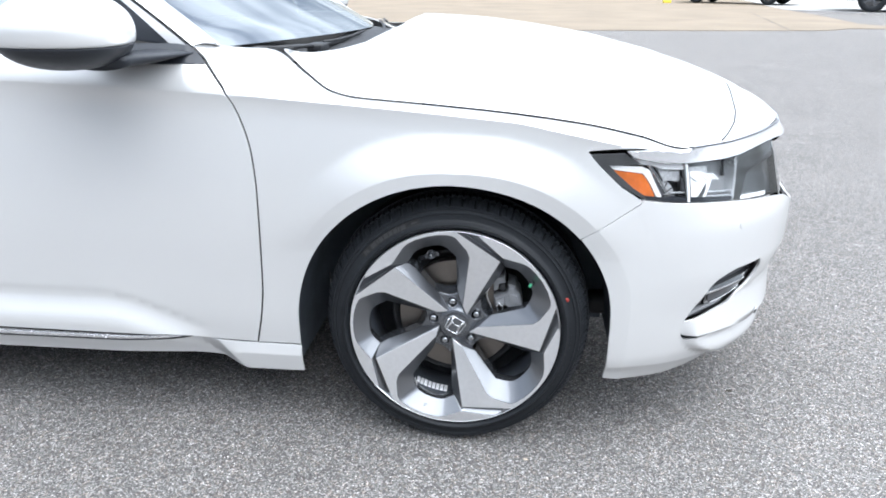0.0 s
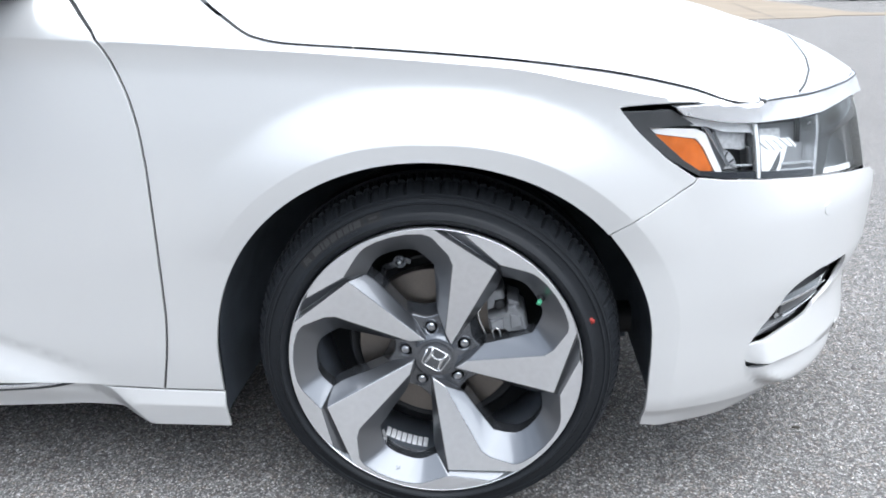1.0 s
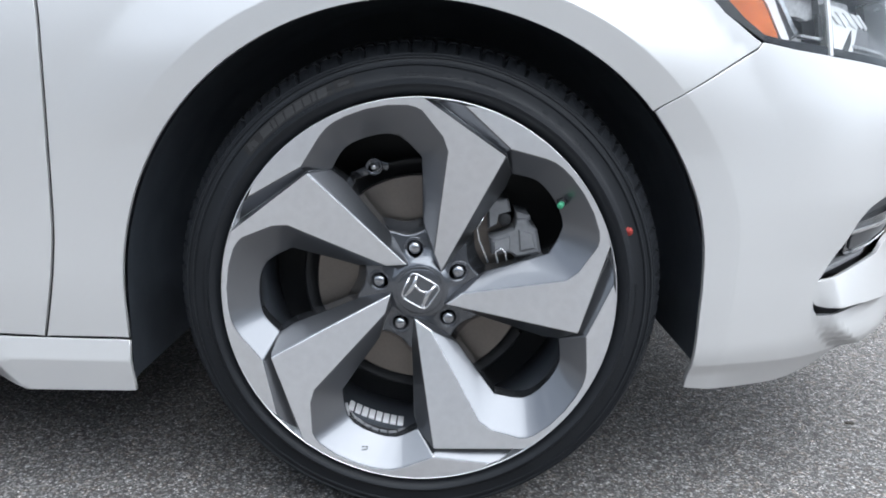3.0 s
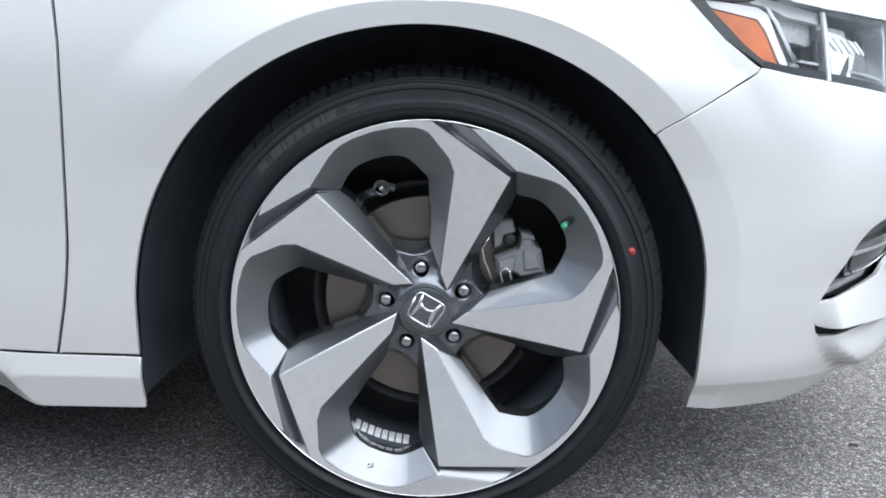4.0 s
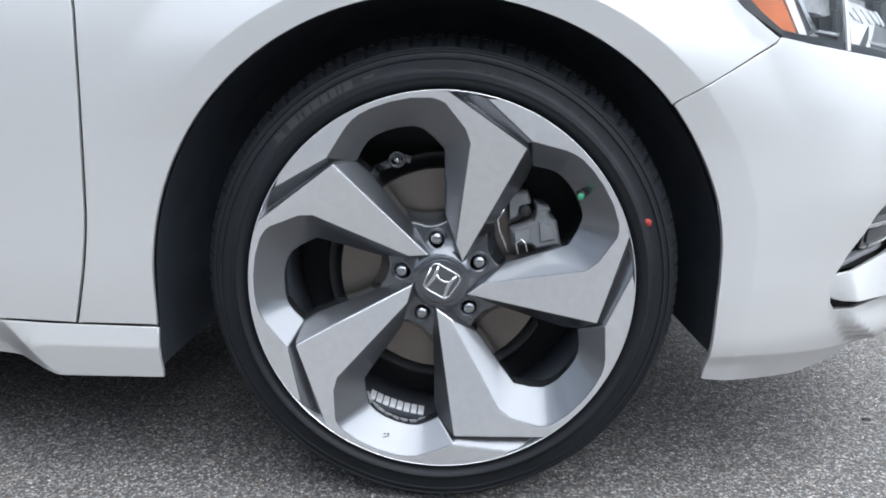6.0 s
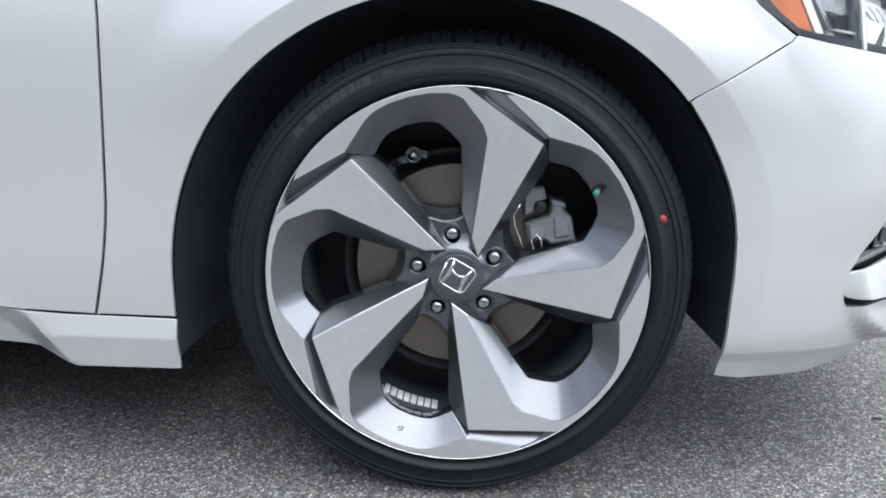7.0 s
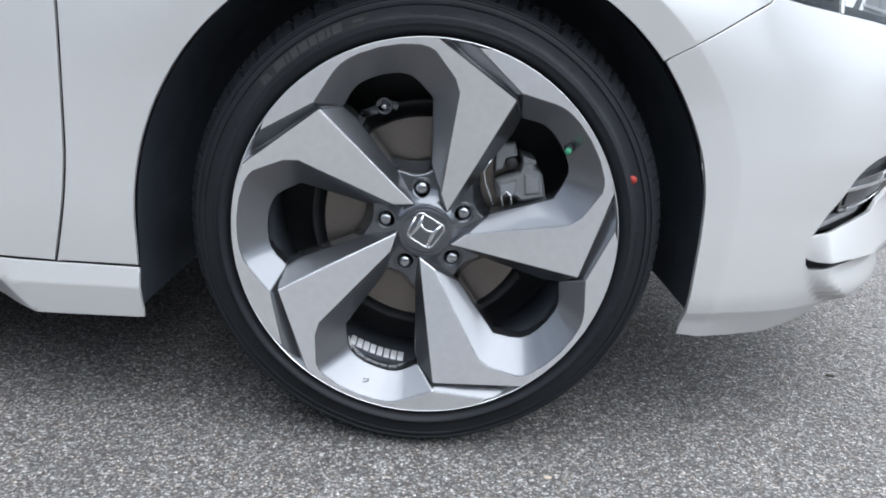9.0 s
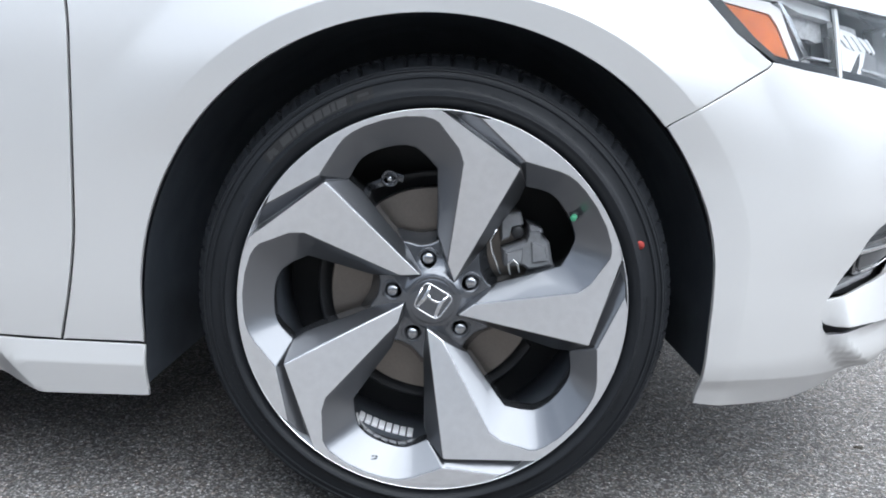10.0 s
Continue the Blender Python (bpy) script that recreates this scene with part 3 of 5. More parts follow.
bumper_left = [(ARCH_X + (ARCH_R + 0.0072) * math.cos(radians(a)), ARCH_Z + (ARCH_R + 0.0082) * math.sin(radians(a))) for a in np.linspace(0, SEAM, 18)]
fog_hole = [(0.593, 0.3285), (0.616, 0.3635), (0.632, 0.388), (0.6475, 0.42), (0.664, 0.436), (0.69, 0.447), (0.73, 0.456), (0.83, 0.458), (0.845, 0.43), (0.834, 0.404), (0.815, 0.382), (0.762, 0.355), (0.69, 0.3455), (0.63, 0.335)]
slit_hole = [(0.596, 0.304), (0.605, 0.2965), (0.618, 0.2935), (0.68, 0.293), (0.76, 0.29), (0.82, 0.286), (0.95, 0.282), (0.95, 0.275), (0.82, 0.276), (0.7, 0.277), (0.64, 0.2755), (0.617, 0.2745), (0.602, 0.287)]
mouth_hole = [(1.15, 0.3), (1.15, 0.46), (1.2, 0.5), (1.345, 0.5), (1.345, 0.3)]


lobe_edge = smooth([0.165, 0.191, 0.2285, 0.255, 0.276, 0.299, 0.326, 0.36], [0.88, 0.783, 0.675, 0.629, 0.61, 0.597, 0.5946, 0.5946])


def bumper_skin(s, z):
    """The bumper, with a blade and a lower lobe that stand out below the fog lamp, and a turned-in chin."""
    p = body(s, z)
    if s > 0.55:
        reach = step(-0.002, 0.042, s - lobe_edge(z)) * step(1.3, 1.05, s) * (1 + 0.7 * step(0.66, 1.0, s))
        slit = 0.284 - 0.004 * step(0.62, 0.9, s)
        blade = 0.027 * min(max(1 - (z - slit) / (0.07 + 0.1 * max(s - 0.62, 0.0)), 0.0), 1.0)
        lobe = 0.009 + 0.018 * step(slit + 0.01, slit - 0.06, z) - 0.012 * step(slit - 0.055, slit - 0.1, z)
        w = step(slit - 0.005, slit + 0.005, z)
        p += Vector((0.55, -0.75, 0.0)) * (reach * (w * blade + (1 - w) * lobe))
    c = max((0.221 - 0.07 * max(s - 0.46, 0.0) - z) / 0.045, 0.0) * step(1.0, 0.85, s)
    p.y += 0.016 * c
    p.x -= 0.012 * c * step(0.5, 0.8, s)
    return p


bumper_outline = (bumper_left[:-1] + [(ARCH_X + (ARCH_R + 0.0078) * math.cos(radians(SEAM - 0.3)), ARCH_Z + (ARCH_R + 0.0088) * math.sin(radians(SEAM - 0.3))), (0.37, 0.6125), (0.41, 0.636), (0.43, 0.6475), (0.4365, 0.656), (0.485, 0.6485), (0.554, 0.6415), (0.62, 0.636), (0.69, 0.6295), (0.781, 0.6205), (0.872, 0.61), (0.94, 0.598), (1.0, 0.575), (1.05, 0.555), (1.13, 0.54), (1.18, 0.53), (NOSE_S - 0.003, 0.53),
                   (NOSE_S - 0.003, 0.235), (0.95, 0.228), (0.88, 0.212), (0.82, 0.195), (0.76, 0.181), (0.7, 0.171), (0.6, 0.167), (0.5, 0.172), (0.44, 0.178), (0.3935, 0.183), (0.3938, 0.22), (0.3928, 0.256), (0.391, 0.29)])
front_bumper = panel("front_bumper", bumper_outline, bumper_skin, WHITE, car, holes=[rounded(fog_hole, 0.008), rounded(slit_hole, 0.003), mouth_hole], grid=0.011, deep=0.007, gap=-0.0012, extra=arch_rows(-1, 60) + [(s, 0.221 - 0.07 * max(s - 0.46, 0.0) + d) for s in np.arange(0.4, 1.0, 0.01) for d in (-0.012, -0.002, 0.002)])

panel("parking_sensor", [(0.724 + 0.011 * math.cos(2 * math.pi * k / 20), 0.57 + 0.011 * math.sin(2 * math.pi * k / 20)) for k in range(20)], bumper_skin, WHITE, car, "small white parking sensor in the bumper", sides=True, grid=0.006, gap=0.0, lift=0.0012, deep=0.003)

hood_front = [(0.56, 0.0), (0.617, 0.0), (0.662, 0.002), (0.712, 0.033), (0.762, 0.071), (0.806, 0.124), (0.853, 0.21), (0.906, 0.295), (1.0, 0.45), (1.06, 0.6), (1.08, 0.797)]
rear_edge = [(-0.2, 0.797), (-0.21, 0.65), (-0.223, 0.51), (-0.25, 0.42), (-0.29, 0.3), (-0.33, 0.24), (-0.38, 0.16), (-0.44, 0.06), (-0.478, 0.012)]


def hood_skin(s, v):
    p = bonnet(s, v)
    line = 0.225 + 0.03 * (0.4 - s)
    k = step(-0.35, 0.0, s) * step(0.75, 0.35, s)
    p.z -= 0.0055 * step(0.56, 0.7, s + 0.35 * max(0.1 - v, 0) - 0.28 * v)
    p.z += 0.007 * step(line - 0.02, line + 0.03, v) * k
    return p


hood_lines = [(s, 0.225 + 0.03 * (0.4 - s) + d) for s in np.arange(-0.35, 0.75, 0.015) for d in (-0.015, -0.005, 0.005, 0.015, 0.025)]
panel("hood", [(x, 0.0) for x in np.linspace(-0.47, 0.55, 30)] + hood_front[1:] + rear_edge, hood_skin, WHITE, car, grid=0.018, extra=hood_lines, gap=0.0003, lift=0.0055, deep=0.0012)
cap = hood_front[2:] + [(NOSE_S - 0.003, 0.797), (NOSE_S - 0.003, 0.0), (1.2, 0.0), (1.0, 0.0), (0.9, 0.0), (0.8, 0.0), (0.72, 0.0)]
panel("nose_cap", cap, bonnet, WHITE, car, "white cover between hood and grille", grid=0.018, gap=0.0048, lift=0.0004, deep=0.0012)
seam = [(0.672, 0.0075)] + hood_front[3:]
# the shut line's dark gap is laid on as a black strip
panel("hood_gap_strip", [(a - 0.0014, min(b + 0.0016, 0.795)) for a, b in seam] + [(a + 0.0026, min(max(b - 0.0026, 0.0), 0.795)) for a, b in seam[::-1]], bonnet, BLACK, car, "black strip standing in for the shaded gap at the hood's front edge", grid=0.012, gap=0.0, lift=0.0016, deep=0.0, mirror=True)


def ledge(s, v):
    """The narrow shelf between the brow and the hood's front edge."""
    a, b = body(s, 0.7735), bonnet(s, 0.0)
    return a + (b - a) * (v / 0.05)


panel("brow_shelf", [(0.54, 0.0), (0.7, 0.0), (0.94, 0.0), (0.94, 0.045), (0.7, 0.047), (0.64, 0.052), (0.548, 0.052)], ledge, WHITE, car, "white shelf above the brow", sides=True, grid=0.014, gap=0.0, lift=-0.001, deep=0.0)


# ---- head lamps ----
lamp = [(0.297, 0.766), (0.304, 0.757), (0.335, 0.733), (0.381, 0.691), (0.4375, 0.6585), (0.485, 0.6508), (0.554, 0.6438), (0.62, 0.6382), (0.69, 0.6318), (0.781, 0.6228), (0.84, 0.617), (0.905, 0.612), (0.915, 0.66), (0.92, 0.73), (0.93, 0.766), (0.8, 0.765), (0.68, 0.765), (0.56, 0.767), (0.48, 0.768), (0.392, 0.77), (0.304, 0.772)]


def head_lamp(far):
    """Housing under a clear lens: amber corner, white light guide, two ribbed light blocks behind a clear post, a black divider and the inner lamp."""
    housing = panel("headlight", lamp, body, NEST, car, "dark lamp housing with clear lens and amber corner", far=far, lift=-0.055, deep=-0.05, grid=0.015, gap=0.003)
    lens = panel("lens", lamp, body, LENS, housing, "clear outer lens", lift=-0.001, deep=0.0, grid=0.012, gap=0.0015, far=far)
    lens.visible_shadow = False

    def piece(name, pts, material, lift, deep=0.02, label="", r=0.0, grid=0.01):
        return panel(name, rounded(pts, r) if r else pts, body, material, housing, label, lift=lift, deep=deep, gap=0.0, grid=grid, far=far)

    piece("corner_bezel", [(0.302, 0.768), (0.39, 0.7675), (0.43, 0.744), (0.352, 0.742), (0.366, 0.727), (0.41, 0.688), (0.44, 0.668), (0.44, 0.661), (0.384, 0.693), (0.338, 0.735)], NEST, -0.0045, 0.01, "grey bezel in the lamp's corner")
    piece("reflector", [(0.365, 0.731), (0.435, 0.7195), (0.446, 0.706), (0.467, 0.666), (0.438, 0.6695), (0.408, 0.692), (0.385, 0.713)], AMBER, -0.010, 0.02, "amber side reflector", 0.004)
    piece("light_guide", [(0.352, 0.742), (0.436, 0.7358), (0.453, 0.728), (0.464, 0.701), (0.483, 0.6635), (0.470, 0.665), (0.448, 0.707), (0.436, 0.7215), (0.366, 0.7325)], CLEARWHITE, -0.008, 0.02, "pale daytime running light guide", 0.003, 0.009)
    piece("guide_rim", [(0.452, 0.738), (0.458, 0.737), (0.4715, 0.7205), (0.499, 0.673), (0.4945, 0.671), (0.466, 0.718)], CHROME, -0.010, 0.02, "thin bright rim", 0.001, 0.008)
    piece("guide_flank", [(0.456, 0.729), (0.465, 0.718), (0.494, 0.67), (0.486, 0.664), (0.467, 0.701)], ALLOY, -0.015, 0.01)
    piece("upper_shelf", [(0.397, 0.7595), (0.46, 0.7468), (0.55, 0.7362), (0.55, 0.7225), (0.49, 0.7285), (0.458, 0.739), (0.43, 0.742)], CLEARWHITE, -0.012, 0.02, "bright upper shelf of the lamp")
    piece("lower_bezel", [(0.439, 0.6685), (0.47, 0.6635), (0.555, 0.6565), (0.69, 0.6445), (0.69, 0.634), (0.554, 0.646), (0.485, 0.653), (0.44, 0.6605)], SAIL, -0.006, 0.03, grid=0.012)
    piece("lamp_bowl", [(0.476, 0.729), (0.549, 0.722), (0.552, 0.655), (0.5, 0.661)], NEST, -0.05, 0.0, "grey bowl of the outer lamp")
    fan = [(0.489 + 0.046 * math.cos(radians(a)), 0.657 + 0.044 * math.sin(radians(a))) for a in range(-6, 97, 9)]
    piece("projector_lens", [(0.489, 0.66)] + fan, BLOCK, -0.034, 0.01, "grey fan-shaped lens", grid=0.006)
    for a in (8, 31, 55, 78):
        c, e = math.cos(radians(a)), math.sin(radians(a))
        piece("lens_rib", [(0.494 + 0.004 * c, 0.662 + 0.004 * e), (0.489 + 0.044 * c - 0.0006 * e, 0.657 + 0.042 * e + 0.0006 * c), (0.489 + 0.044 * c + 0.0006 * e, 0.657 + 0.042 * e - 0.0006 * c)], NEST, -0.032, 0.003)
    piece("bowl_shelf", [(0.478, 0.7115), (0.545, 0.704), (0.545, 0.699), (0.482, 0.7065)], BEZEL, -0.034, 0.006)
    piece("light_block", [(0.484, 0.7295), (0.545, 0.7245), (0.5435, 0.697), (0.533, 0.6945), (0.52, 0.698), (0.498, 0.699)], BLOCK, -0.024, 0.01, "ribbed clear light block", 0.002)
    piece("dark_slot", [(0.54, 0.7), (0.5475, 0.698), (0.548, 0.6715), (0.541, 0.6725)], NEST, -0.012, 0.006)
    piece("lower_rail", [(0.507, 0.6725), (0.548, 0.6700), (0.548, 0.6675), (0.508, 0.6700)], SILVERTRIM, -0.012, 0.008)
    piece("clear_post", [(0.5475, 0.7365), (0.5535, 0.736), (0.5555, 0.646), (0.5505, 0.6465)], CLEARWHITE, -0.003, 0.004, "white upright rib")
    piece("lamp_bowl", [(0.5555, 0.735), (0.718, 0.729), (0.69, 0.637), (0.559, 0.648)], BEZEL, -0.05, 0.0, "grey bowl behind the fins")
    piece("light_block", [(0.561, 0.7265), (0.630, 0.7225), (0.629, 0.703), (0.56, 0.6985)], BLOCK, -0.024, 0.01, "ribbed clear light block", 0.002)
    for k in range(9):
        s0, z0 = 0.562 + 0.0085 * k, 0.7015 - 0.0002 * k
        low = 0.0015 * ((k * 7) % 3)
        piece("lamp_fin", [(s0, z0 + 0.006), (s0 + 0.006, z0 + 0.005), (s0 + 0.025, z0 - 0.0075 - low), (s0 + 0.022, z0 - 0.0105 - low)], GUIDE, -0.0125 - 0.0015 * (k % 2), 0.002, grid=0.014)
    piece("post_flank", [(0.554, 0.736), (0.558, 0.7355), (0.561, 0.646), (0.556, 0.6465)], NEST, -0.006, 0.006)
    # reflector wall: bright reflection coloured white, the dark wedge in it laid on
    piece("white_facet", [(0.561, 0.717), (0.6, 0.712), (0.638, 0.698), (0.615, 0.6565), (0.597, 0.64), (0.564, 0.643)], CLEARWHITE, -0.015, 0.012, "side facet of the lamp, its bright reflection set as white")
    piece("facet_wedge", [(0.577, 0.644), (0.592, 0.658), (0.614, 0.684), (0.6105, 0.668), (0.601, 0.654), (0.591, 0.643)], NEST, -0.0135, 0.002)
    piece("dark_bowl", [(0.639, 0.699), (0.7, 0.69), (0.688, 0.639), (0.6, 0.642), (0.617, 0.657)], BEZEL, -0.03, 0.0)
    for z0 in (0.6695, 0.6585):
        piece("lower_rail", [(0.615, z0 - 0.0045), (0.694, z0 - 0.0105), (0.694, z0 - 0.0135), (0.615, z0 - 0.0075)], SILVERTRIM, -0.014, 0.008)
    piece("side_post", [(0.715, 0.7325), (0.7215, 0.732), (0.6935, 0.634), (0.687, 0.6345)], SILVERTRIM, -0.006, 0.03, "satin upright post")
    piece("black_divider", [(0.7215, 0.738), (0.93, 0.744), (0.93, 0.706), (0.832, 0.7), (0.785, 0.697), (0.757, 0.69), (0.745, 0.674), (0.733, 0.655), (0.721, 0.6315), (0.694, 0.6345)], BLACK, -0.008, 0.04, grid=0.012)
    piece("inner_lamp", [(0.755, 0.694), (0.908, 0.702), (0.903, 0.618), (0.72, 0.632)], ALLOY, -0.02, 0.0, "silver inner reflector", grid=0.012)
    piece("inner_lens", [(0.727, 0.6395), (0.85, 0.630), (0.85, 0.6205), (0.72, 0.632)], GUIDE, -0.014, 0.02, "bright lower edge of the inner lamp")


for far in (False, True):
    head_lamp(far)
panel("brow_trim", [(0.395, 0.774), (0.43, 0.7745), (0.56, 0.7745), (0.68, 0.773), (0.8, 0.776), (0.93, 0.775), (1.1, 0.762), (NOSE_S, 0.755), (NOSE_S, 0.715), (1.1, 0.722), (0.93, 0.744), (0.85, 0.7475), (0.787, 0.745), (0.72, 0.7385), (0.65, 0.737), (0.551, 0.7392), (0.487, 0.7445), (0.44, 0.7535), (0.41, 0.761)], body, SILVERTRIM, car, "chrome brow above the lamps and grille", lift=0.004, deep=0.02, gap=0.0, grid=0.006)
brow_top = [(0.5, 0.7745), (0.56, 0.7745), (0.68, 0.773), (0.8, 0.776), (0.93, 0.775), (1.1, 0.762), (NOSE_S, 0.755)]
# black strip on the trim's top edge, for the shade in the joint
panel("brow_gap_strip", brow_top + [(a, b - 0.0021) for a, b in brow_top[::-1]], body, BLACK, car, "thin black strip in place of the shaded joint above the brow", lift=0.0048, deep=0.001, gap=0.0, grid=0.01)
panel("grille", [(0.93, 0.735), (1.1, 0.715), (NOSE_S - 0.001, 0.71), (NOSE_S - 0.001, 0.5), (1.16, 0.53), (1.05, 0.55), (0.93, 0.595)], body, GLOSSBLACK, car, "gloss black front grille", lift=-0.03, deep=-0.02, gap=0.0, grid=0.03)

# ---- fog lamp nest ----
panel("slit_backing", [(0.575, 0.33), (1.06, 0.33), (1.06, 0.225), (0.575, 0.225)], body, NEST, car, "dark grey backing of the lower slit", lift=-0.016, deep=-0.01, gap=0.0, grid=0.02, sides=True)
panel("fog_nest", [(0.575, 0.318), (0.585, 0.345), (0.635, 0.44), (0.73, 0.475), (1.0, 0.475), (1.0, 0.318)], body, NEST, car, "dark grey plastic nest of the fog lamp", lift=-0.026, deep=-0.02, gap=0.0, grid=0.02, sides=True)
for far in (False, True):
    fog = panel("fog_light", rounded([(0.652, 0.404), (0.74, 0.412), (0.83, 0.419), (0.82, 0.39), (0.775, 0.366), (0.705, 0.355), (0.672, 0.36)], 0.006), body, GLOSSBLACK, car, "slim fog lamp with chrome bars", lift=-0.014, deep=0.03, gap=0.0, grid=0.01, far=far)
    panel("chrome_bar", rounded([(0.652, 0.399), (0.74, 0.403), (0.8, 0.407), (0.8, 0.4035), (0.74, 0.399), (0.655, 0.394)], 0.001), body, CHROME, fog, lift=-0.007, deep=0.01, gap=0.0, grid=0.008, far=far)
    panel("lamp_face", rounded([(0.668, 0.388), (0.74, 0.3935), (0.8, 0.3985), (0.79, 0.381), (0.74, 0.372), (0.68, 0.367)], 0.004), body, NEST, fog, "grey ribbed face of the fog lamp", lift=-0.0115, deep=0.01, gap=0.0, grid=0.008, far=far)
    panel("lower_bar", rounded([(0.69, 0.3645), (0.75, 0.371), (0.8, 0.382), (0.8, 0.3795), (0.75, 0.368), (0.692, 0.3615)], 0.001), body, CHROME, fog, lift=-0.009, deep=0.01, gap=0.0, grid=0.008, far=far)
panel("nest_ledge", [(0.604, 0.334), (0.63, 0.3385), (0.69, 0.349), (0.74, 0.354), (0.74, 0.36), (0.69, 0.3555), (0.655, 0.35), (0.622, 0.3445)], body, BEZEL, car, "grey plastic ledge at the foot of the fog lamp's nest", sides=True, lift=-0.011, deep=0.012, gap=0.0, grid=0.01)

# ---- inner shell, wheel wells ----
def inner_shell():
    bm = bmesh.new()
    skin(bm, [(-3.9, 0.22)] + [(-WHEELBASE - 0.42, 0.22)] + arch(180, 0, 30, -WHEELBASE) + [(-WHEELBASE + 0.42, 0.28), (-0.7, 0.28), (-0.42, 0.265), (-0.42, 0.31)] + [(p[0] * 1.02, p[1] + 0.004) for p in arch(180, 0, 40)] + [(0.41, 0.22), (0.56, 0.22), (0.56, 0.6), (0.43, 0.63), (0.3, 0.74), (0.27, 0.79), (-0.2, 0.9), (-0.5, 0.95), (-3.9, 0.95)], body, grid=0.03, gap=0.0, deep=0.0, lift=-0.008)
    return part("inner_shell", bm, BLACK, car, "dark inner structure behind the panels")


inner_shell()


def wheel_well(cx, far):
    bm = bmesh.new()
    prof = [(0.046, 0.398), (0.055, 0.404), (0.09, 0.408), (0.4, 0.408)]
    rings = spin(bm, prof, 60, (cx + ARCH_X, 0, ARCH_Z), arc=(radians(0), radians(180)))
    for ring, sx in ((rings[0], 1), (rings[-1], -1)):
        low = [bm.verts.new((v.co.x + sx * 0.006, v.co.y + 0.016, 0.2 if sx > 0 else 0.165)) for v in ring]
        for j in range(len(ring) - 1):
            bm.faces.new((ring[j], ring[j + 1], low[j + 1], low[j]))
    back = [r[-1] for r in rings]
    c = [bm.verts.new((cx + 0.4, 0.4, 0.19)), bm.verts.new((cx - 0.4, 0.4, 0.19))]
    bm.faces.new(back + [c[1], c[0]])
    if far:
        for v in bm.verts:
            v.co.y = 2 * YC - v.co.y
    bmesh.ops.recalc_face_normals(bm, faces=bm.faces)
    return part("wheel_well_liner", bm, LINER, car, "black felt wheel well liner")


for cx in (0.0, -WHEELBASE):
    for far in (False, True):
        wheel_well(cx, far)


def underbody():
    bm = bmesh.new()
    box(bm, (-1.45, YC, 0.23), (1.95, 1.7, 0.06), 0.02)
    box(bm, (0.5, YC, 0.25), (0.3, 1.2, 0.06), 0.02)
    box(bm, (-3.5, YC, 0.3), (0.5, 1.4, 0.06), 0.02)
    box(bm, (-1.6, YC, 0.45), (4.2, 0.95, 0.3), 0.02)
    return part("underbody", bm, BLACK, car, "black floor pan and engine bay")


underbody()


# ---- wheel ----
def polar(a, r, y):
    return Vector((r * math.cos(radians(a)), y, r * math.sin(radians(a))))


A0 = 132.0           # the angle of the first spoke's outer corner
LUG, LUG_R = 98.0, 0.0573


